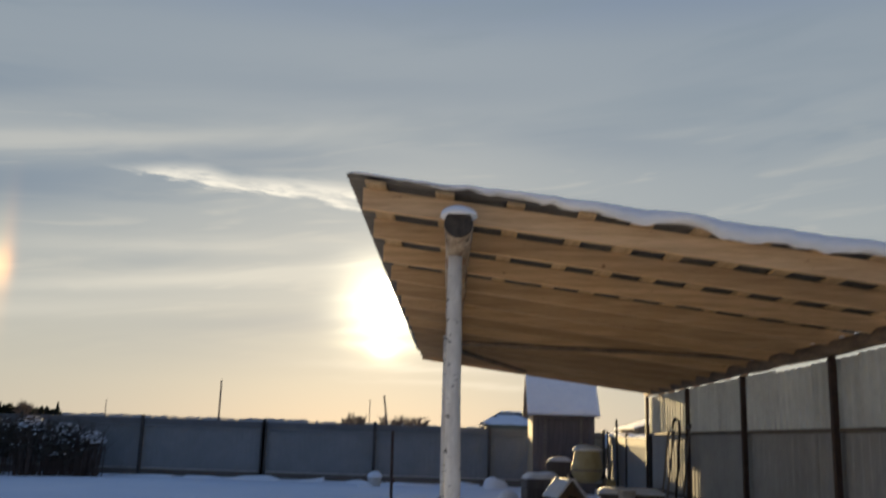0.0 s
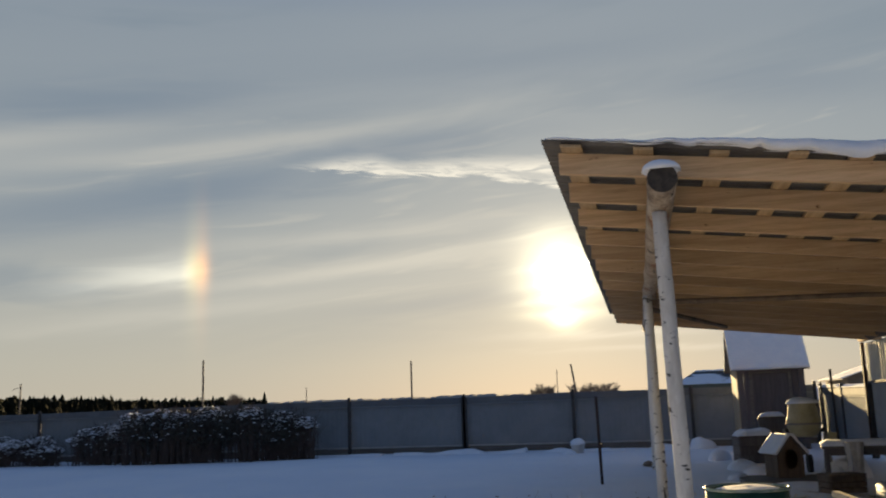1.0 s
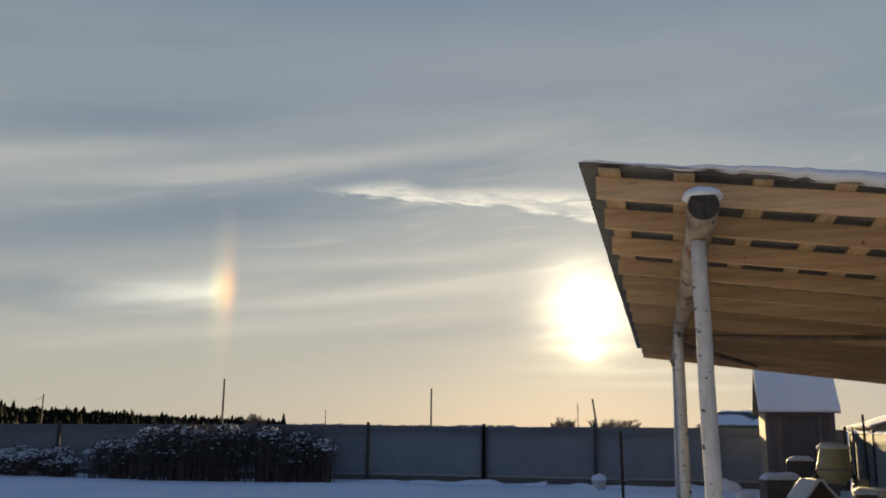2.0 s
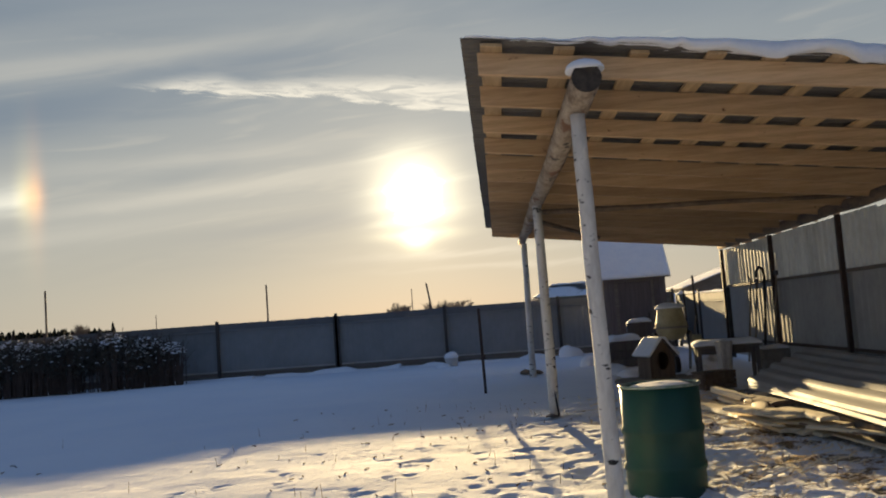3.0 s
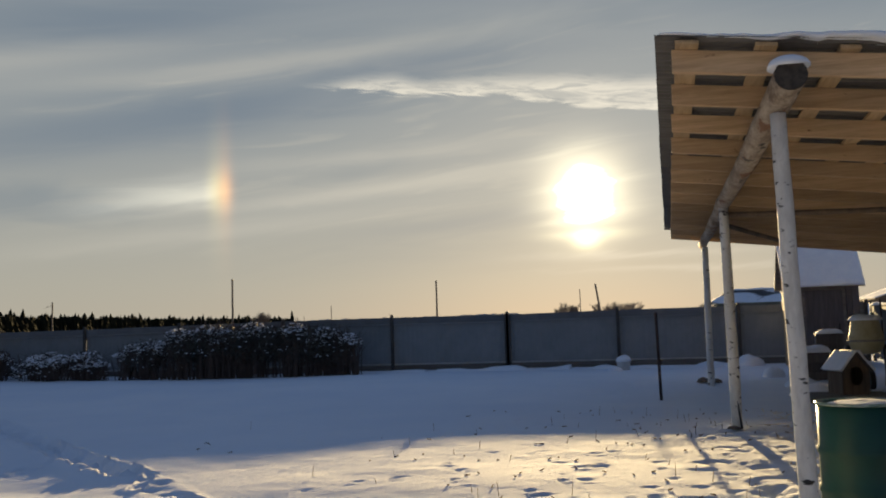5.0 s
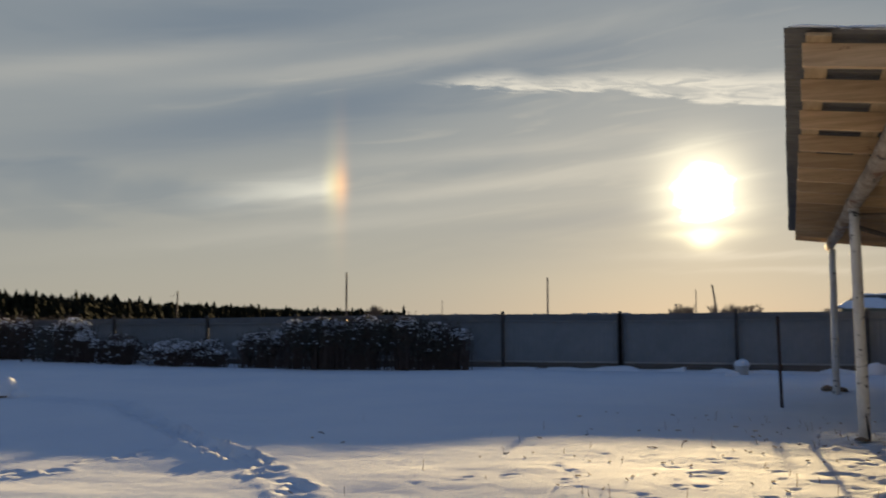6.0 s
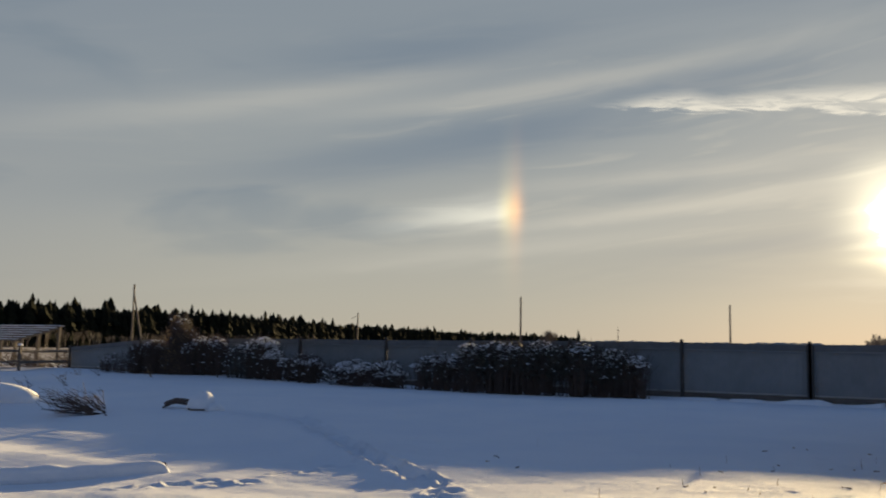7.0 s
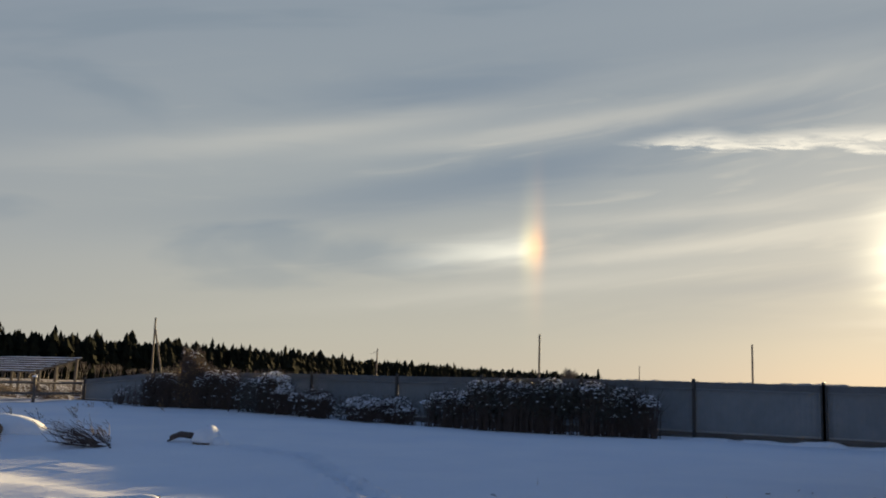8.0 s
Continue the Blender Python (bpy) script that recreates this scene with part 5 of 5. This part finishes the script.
# heap with a log end
hp = thing("snow_mound", "large snow mound over a dark log end", "snow heap", (-16.9, 11.0, gz(-16.9, 11.0) - 0.06))
bm = bmesh.new()
snow_blob(bm, (0, 0, 0), (1.05, 0.8, 0.36), 15, 26, 8)
part("snow", bm, SNOW, hp, smooth=True)
bm = bmesh.new()
tube(bm, [(0.5, -0.5, 0.16), (0.92, -0.42, 0.14)], [0.1, 0.1], 10, 0.05)
part("log_end", bm, DARK_LOG, hp, "dark log end")


def build_yard_pole():
    p = thing("utility_pole", "grey wooden utility pole with a snowy meter box", "utility pole", (-23.4, 14.75, -0.1))
    bm = bmesh.new()
    tube(bm, [(0, 0, 0), (-0.35, 0, 1.6), (-0.72, 0, 3.6), (-1.2, 0, 6.15)], [0.10, 0.095, 0.088, 0.075], 12, 0.02)
    part("shaft", bm, POLE_WOOD, p, smooth=True)
    bx = part("meter_box", box(bmesh.new(), -0.30, 0.12, -0.24, -0.08, 0.85, 1.12, bevel=0.01), CEMENT, p, "pale metal box")
    bm = bmesh.new()
    snow_blob(bm, (-0.09, -0.16, 1.12), (0.28, 0.15, 0.12), 5)
    part("snow_cap", bm, SNOW, bx, "pillow of snow", True)
    bm = bmesh.new()
    tube(bm, [(-1.1, -0.1, 5.85), (-1.35, -0.35, 5.8)], [0.02, 0.015], 6)
    part("bracket", bm, IRON, p)


build_yard_pole()


def rail_fence():
    f = thing("rail_fence", "weathered wooden rail fence dusted with snow", "fence")
    pts = [(-29.2, 21.7), (-28.9, 19.6), (-28.6, 17.4), (-28.3, 15.0), (-28.0, 12.6)]
    for x, y in pts[1:]:
        bm = bmesh.new()
        tube(bm, [(x, y, -0.2), (x, y, 1.0)], [0.06, 0.05], 8, 0.05)
        post = part("post", bm, POLE_WOOD, f)
        bm = bmesh.new()
        snow_blob(bm, (x, y, 1.0), (0.09, 0.09, 0.08), 7, 10, 4)
        part("snow_cap", bm, SNOW, post, "snow cap", True)
    for (a, b) in zip(pts, pts[1:]):
        for h in (0.82, 0.45):
            bm = bmesh.new()
            tube(bm, [(a[0] - 0.06, a[1], h), (b[0] - 0.06, b[1], h - 0.02)], [0.045, 0.04], 8, 0.05)
            part("rail", bm, POLE_WOOD, f)


rail_fence()


def lean_to():
    s = thing("lean_to", "open wooden lean-to with a slatted roof under snow", "shelter", (-48.1, 30.5, -0.08))
    for x in (-4.2, -2.1, 0, 2.1, 3.9):
        for y, h in ((-0.8, 1.35), (1.4, 2.1)):
            bm = bmesh.new()
            tube(bm, [(x, y, -0.2), (x + 0.1, y, h)], [0.09, 0.08], 7)
            part("post", bm, POLE_WOOD, s)
    for k in range(7):
        t = k / 6
        bm = bmesh.new()
        box(bm, -4.6, 4.1, -0.08, 0.06, 0, 0.05, pose(0, -1.1 + 2.7 * t, 1.3 + 0.78 * t, 14, 0, 0))
        slat = part("roof_slat", bm, POLE_WOOD, s)
        X, Y = np.meshgrid(np.linspace(-4.55, 4.05, 40), np.linspace(-0.07, 0.05, 5))
        Z = 0.05 + 0.035 * np.clip(0.7 + 0.4 * vnoise(X * 1.5, Y * 5 + k, 70 + k), 0, 1) * (1 - 0.6 * (np.abs(Y + .01) > .05))
        me = grid_mesh("slat_snow", X, Y, Z, Z * 0 + 0.051)
        me.transform(pose(0, -1.1 + 2.7 * t, 1.3 + 0.78 * t, 14, 0, 0))
        mesh_part("slat_snow", me, SNOW, slat, "snow on the slat", True)
    for x in (-4.2, 0, 3.9):
        bm = bmesh.new()
        tube(bm, [(x, -1.3, 1.22), (x, 1.6, 2.06)], [0.07, 0.07], 7)
        part("rafter", bm, POLE_WOOD, s)


lean_to()
rl = random.Random(31)
for i in range(34):
    x, y = rl.uniform(-46, -30.5), rl.uniform(20, 28.5)
    twig_bundle("brush_heap", "tangled brushwood with snow behind the rail fence", (x, y, gz(x, y)), 26, 1.4, 0.8, 200 + i, 0.6, rl.uniform(0, 180), snow=7)

# ---------- distance ----------


def far_pole(label, x, y, top, lean=0.0, r=0.13, arm=False, stay=None):
    p = thing("power_pole", label, "utility pole", (x, y, gz(x, y)), group="far power poles")
    h = top - gz(x, y)
    bm = bmesh.new()
    tube(bm, [(-lean, 0, -0.3), (0, 0, h)], [r, r * 0.8], 8)
    part("shaft", bm, POLE_WOOD, p)
    if arm:
        bm = bmesh.new()
        tube(bm, [(0, 0, h * 0.93), (-2.4, 0, h * 0.87)], [0.06, 0.05], 6)
        part("arm", bm, POLE_WOOD, p)
    if stay:
        bm = bmesh.new()
        tube(bm, [(stay, 0, -0.3), (0.05, 0, h * 0.86)], [r * 0.9, r * 0.7], 8)
        part("stay", bm, POLE_WOOD, p)


far_pole("grey wooden power pole beyond the fence", -46.4, 91.9, 7.2)
far_pole("distant wooden power pole in the field", -38.5, 151.5, 9.35, r=0.17)
far_pole("leaning wooden power pole far off", -13.3, 174.4, 8.6, lean=-1.3, r=0.2)
far_pole("distant pole with a side arm before the wood", -151.5, 200.5, 10.8, arm=True, r=0.22)
far_pole("tall power pole with a diagonal stay before the wood", -164.2, 135.3, 14.3, stay=4.2, r=0.24)
far_pole("thin far mast on the horizon", -126.0, 330.0, 11.0, r=0.16)
far_pole("thin far mast beside the grove", -28.0, 300.0, 12.5, r=0.16)


def spruce(co, f, x, y, z, h, rnd):
    """A spruce of ragged tiers."""
    tiers = 9
    wide = rnd.choice((0.13, 0.18, 0.24, 0.30))
    lx, ly = rnd.uniform(-0.03, 0.03) * h, 0.0
    for k in range(tiers):
        t0 = 0.0 + 0.97 * k / tiers
        r = wide * h * (1 - t0) ** 0.65 * rnd.uniform(0.7, 1.25) + 0.10
        zb, zt = z + h * t0, z + h * min(1.0, t0 + 0.22)
        n = 7
        i = len(co)
        a0 = rnd.uniform(0, 6)
        for q in range(n):
            a = a0 + q * math.tau / n
            rr = r * rnd.uniform(0.55, 1.25)
            co.append((x + lx * t0 + rr * math.cos(a), y + rr * math.sin(a), zb + rnd.uniform(-0.05, 0.03) * h))
        co.append((x + lx * t0 + rnd.uniform(-0.02, 0.02) * h * (1 - t0), y, zt))
        for q in range(n):
            f.append((i + q, i + (q + 1) % n, i + n))


def bare_tree(bm, x, y, z, h, rnd, depth=4, r=None):
    def grow(p, d, l, r, k):
        e = p + d * l
        tube(bm, [p, e], [r, r * 0.65], 4 if k < 3 else 3, caps=False)
        if k:
            for _ in range(3 if k > 1 else 4):
                v = (d + Vector((rnd.uniform(-.6, .6), rnd.uniform(-.6, .6), rnd.uniform(-.05, .5)))).normalized()
                grow(p.lerp(e, rnd.uniform(0.6, 1.0)), v, l * rnd.uniform(0.6, 0.85), r * 0.6, k - 1)
    grow(Vector((x, y, z)), Vector((rnd.uniform(-.05, .05), 0, 1)), h * 0.30, r or h * 0.016, depth)


def build_wood():
    rnd = random.Random(40)
    co, f = [], []
    line = [(-290, 60), (-268, 120), (-262, 175), (-275, 270), (-330, 420), (-400, 700), (-430, 1000)]
    for (a, b), (c, d) in zip(line, line[1:]):
        L = math.dist((a, b), (c, d))
        step = 2.6 if b < 300 else 3.8
        for i in range(int(L / step) * 16):
            t = rnd.random()
            back = rnd.uniform(0, 30) if rnd.random() < 0.7 else rnd.uniform(0, 90)
            x, y = a + (c - a) * t - back * 0.85, b + (d - b) * t + back * 0.5
            h = min(15.0, max(8.0, rnd.gauss(12.9, 1.1))) + (3.6 if y < 150 else 1.0) + (rnd.uniform(1.0, 3.5) if rnd.random() < 0.08 else 0) * (1.1 if y < 300 else 1.2)
            spruce(co, f, x, y, gz(x, y) - 0.5, h, rnd)
    me = bpy.data.meshes.new("spruce_wood")
    me.from_pydata(co, [], f)
    tagged(mesh_part("spruce_wood", me, SPRUCE), "dark spruce wood with a ragged skyline", "forest", kind="stuff")
    bm = bmesh.new()
    for i in range(420):
        t = rnd.random() * (len(line) - 1)
        k = int(t)
        (a, b), (c, d) = line[k], line[k + 1]
        x, y = a + (c - a) * (t - k) + rnd.uniform(2, 12), b + (d - b) * (t - k) - rnd.uniform(0, 10)
        bare_tree(bm, x, y, gz(x, y) - 0.2, rnd.uniform(5, 10), rnd, 3)
    tagged(part("bare_edge_trees", bm, HAZED_WOOD), "bare grey birches along the wood's edge", "trees", kind="stuff")
    # low wooded hill on the horizon, distance haze put into its pale grey
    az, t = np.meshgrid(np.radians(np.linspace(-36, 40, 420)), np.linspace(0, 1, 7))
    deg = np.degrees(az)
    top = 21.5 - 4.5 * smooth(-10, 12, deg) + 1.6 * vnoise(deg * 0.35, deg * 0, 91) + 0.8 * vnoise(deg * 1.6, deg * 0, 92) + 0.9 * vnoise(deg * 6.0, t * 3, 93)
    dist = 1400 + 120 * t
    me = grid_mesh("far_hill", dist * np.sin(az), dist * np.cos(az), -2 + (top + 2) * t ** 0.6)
    tagged(mesh_part("far_hill", me, HAZY_HILL), "hazy low wooded hill on the horizon", "hill", kind="structure")


build_wood()


def tree(label, x, y, h, seed, thick=0.024, depth=4):
    t = thing("bare_tree", label, "tree", (x, y, gz(x, y) - 0.1))
    rnd = random.Random(seed)
    bm = bmesh.new()
    tube(bm, [(0, 0, 0), (0.03 * h, 0, h * 0.32)], [h * 0.02, h * 0.014], 7)
    part("trunk", bm, HAZED_WOOD, t)
    bm = bmesh.new()
    for k in range(4):
        bare_tree(bm, 0.03 * h * k / 4, 0, h * (0.10 + 0.05 * k), h * 0.80, rnd, depth, h * thick)
    part("crown", bm, HAZED_WOOD, t)


tree("bare round-crowned tree in the field", -63.2, 135.0, 6.2, 3, thick=0.022, depth=5)
tree("small bare bush by the power pole", -70.0, 135.0, 4.2, 13, thick=0.024)
for i, (x, h) in enumerate(((-21.8, 6.0), (-20.6, 6.8), (-19.4, 6.6), (-18.2, 6.2), (-14.2, 6.4), (-12.6, 6.0), (-11.0, 6.6), (-9.4, 6.2), (-7.8, 6.6), (-6.2, 6.0))):
    tree("bare birch in a far grove", x, 184.0 + 3 * (i % 3), h, 20 + i)
for i, (x, h) in enumerate(((3.0, 3.6), (4.2, 4.4), (5.4, 4.8), (6.6, 4.4))):
    tree("bare bush behind the neighbouring barn", x, 130.0, h, 40 + i)
sp = thing("spruce_tree", "small dark young spruce alone in the field", "tree", (-55.8, 130.0, gz(-55.8, 130)))
rs = random.Random(2)
co, f = [], []
spruce(co, f, 0, 0, 0.2, 5.2, rs)
me = bpy.data.meshes.new("crown")
me.from_pydata(co, [], f)
mesh_part("crown", me, SPRUCE, sp)
bm = bmesh.new()
tube(bm, [(0, 0, -0.2), (0, 0, 0.8)], [0.1, 0.08], 6)
part("trunk", bm, HAZED_WOOD, sp)


def house(name, label, x0, x1, y0, y1, eave, ridge, mat, chimney=None, turned=False):
    h = thing(name, label, "house", ((x0 + x1) / 2, (y0 + y1) / 2, 0), 90 if turned else 0)
    a, b = (x1 - x0) / 2, (y1 - y0) / 2
    if turned:
        a, b = b, a
    bm = bmesh.new()
    box(bm, -a, a, -b, b, -0.5, eave)
    part("wall", bm, mat, h)
    for sg in (-1, 1):
        X, T = np.meshgrid(np.linspace(-a - 0.3, a + 0.3, 24), np.linspace(0, 1, 10))
        Y = sg * T * (b + 0.35)
        Z = ridge - T * (ridge - eave) * (b + 0.35) / b
        if sg > 0:
            X, Y, Z, T = X[::-1], Y[::-1], Z[::-1], T[::-1]
        r = mesh_part("roof_slope", grid_mesh("roof_slope", X, Y, Z + 0.06, Z), PLINTH, h)
        mesh_part("roof_snow", grid_mesh("roof_snow", X, Y, Z + 0.13 + 0.04 * vnoise(X, T * 4, 81), Z + 0.063), SNOW, r, "snow on the roof", True)
    for sx in (-a, a):
        bm = bmesh.new()
        v = [bm.verts.new(p) for p in ((sx - 0.06, -b, eave), (sx - 0.06, b, eave), (sx - 0.06, 0, ridge - 0.02), (sx + 0.06, -b, eave), (sx + 0.06, b, eave), (sx + 0.06, 0, ridge - 0.02))]
        for q in ((0, 1, 2), (5, 4, 3), (0, 3, 4, 1), (1, 4, 5, 2), (2, 5, 3, 0)):
            bm.faces.new([v[k] for k in q])
        part("gable", bm, mat, h)
    if chimney is not None:
        c = part("chimney", box(bmesh.new(), chimney - 0.35, chimney + 0.35, -0.35, 0.35, ridge - 0.5, ridge + 0.8, bevel=0.03), BRICKWORK, h, "sooty brick chimney")
        bm = bmesh.new()
        snow_blob(bm, (chimney, 0, ridge + 0.8), (0.4, 0.4, 0.15), 3)
        part("snow_cap", bm, SNOW, c, "snow cap", True)


SLATE = material("patchy_snowy_roof", (0.05, 0.05, 0.05), (0.09, 0.088, 0.085), 1.0, 0.8, bump=0.3, spots=[((0.80, 0.83, 0.88), 0.40, 0.9, (0.6, 1, 1))])
barn = thing("barn", "low grey-green barn with a patchy snow-covered hipped roof", "house", (3.5, 45.3, 0))
part("wall", box(bmesh.new(), -1.35, 1.45, -1.2, 1.2, -0.4, 1.86), GREENISH, barn)
bm = bmesh.new()
v = [bm.verts.new(p) for p in ((-1.75, -1.4, 1.84), (1.6, -1.4, 1.84), (1.6, 1.4, 1.84), (-1.75, 1.4, 1.84), (-0.75, -0.2, 2.44), (1.45, -0.2, 2.44), (1.45, 0.2, 2.44), (-0.75, 0.2, 2.44))]
for q in ((3, 2, 1, 0), (0, 1, 5, 4), (1, 2, 6, 5), (2, 3, 7, 6), (3, 0, 4, 7), (4, 5, 6, 7)):
    bm.faces.new([v[k] for k in q])
barn_roof = part("roof", bm, SLATE, barn)
pad = snow_pad(1.12, 0.26, 2.44, 0.09, 5)
pad.transform(pose(0.35, 0, 0))
mesh_part("roof_snow", pad, SNOW, barn_roof, "ridge of snow", True)
house("farmhouse", "distant farmhouse with a snowy gable roof and chimney", 12.4, 19.6, 60.0, 67.0, 2.15, 3.3, HOUSE_WALL, chimney=-2.6, turned=True)
house("outbuilding", "distant low shed with a snowy roof behind the yard", 6.6, 10.5, 43.0, 45.0, 1.05, 1.5, HOUSE_WALL)
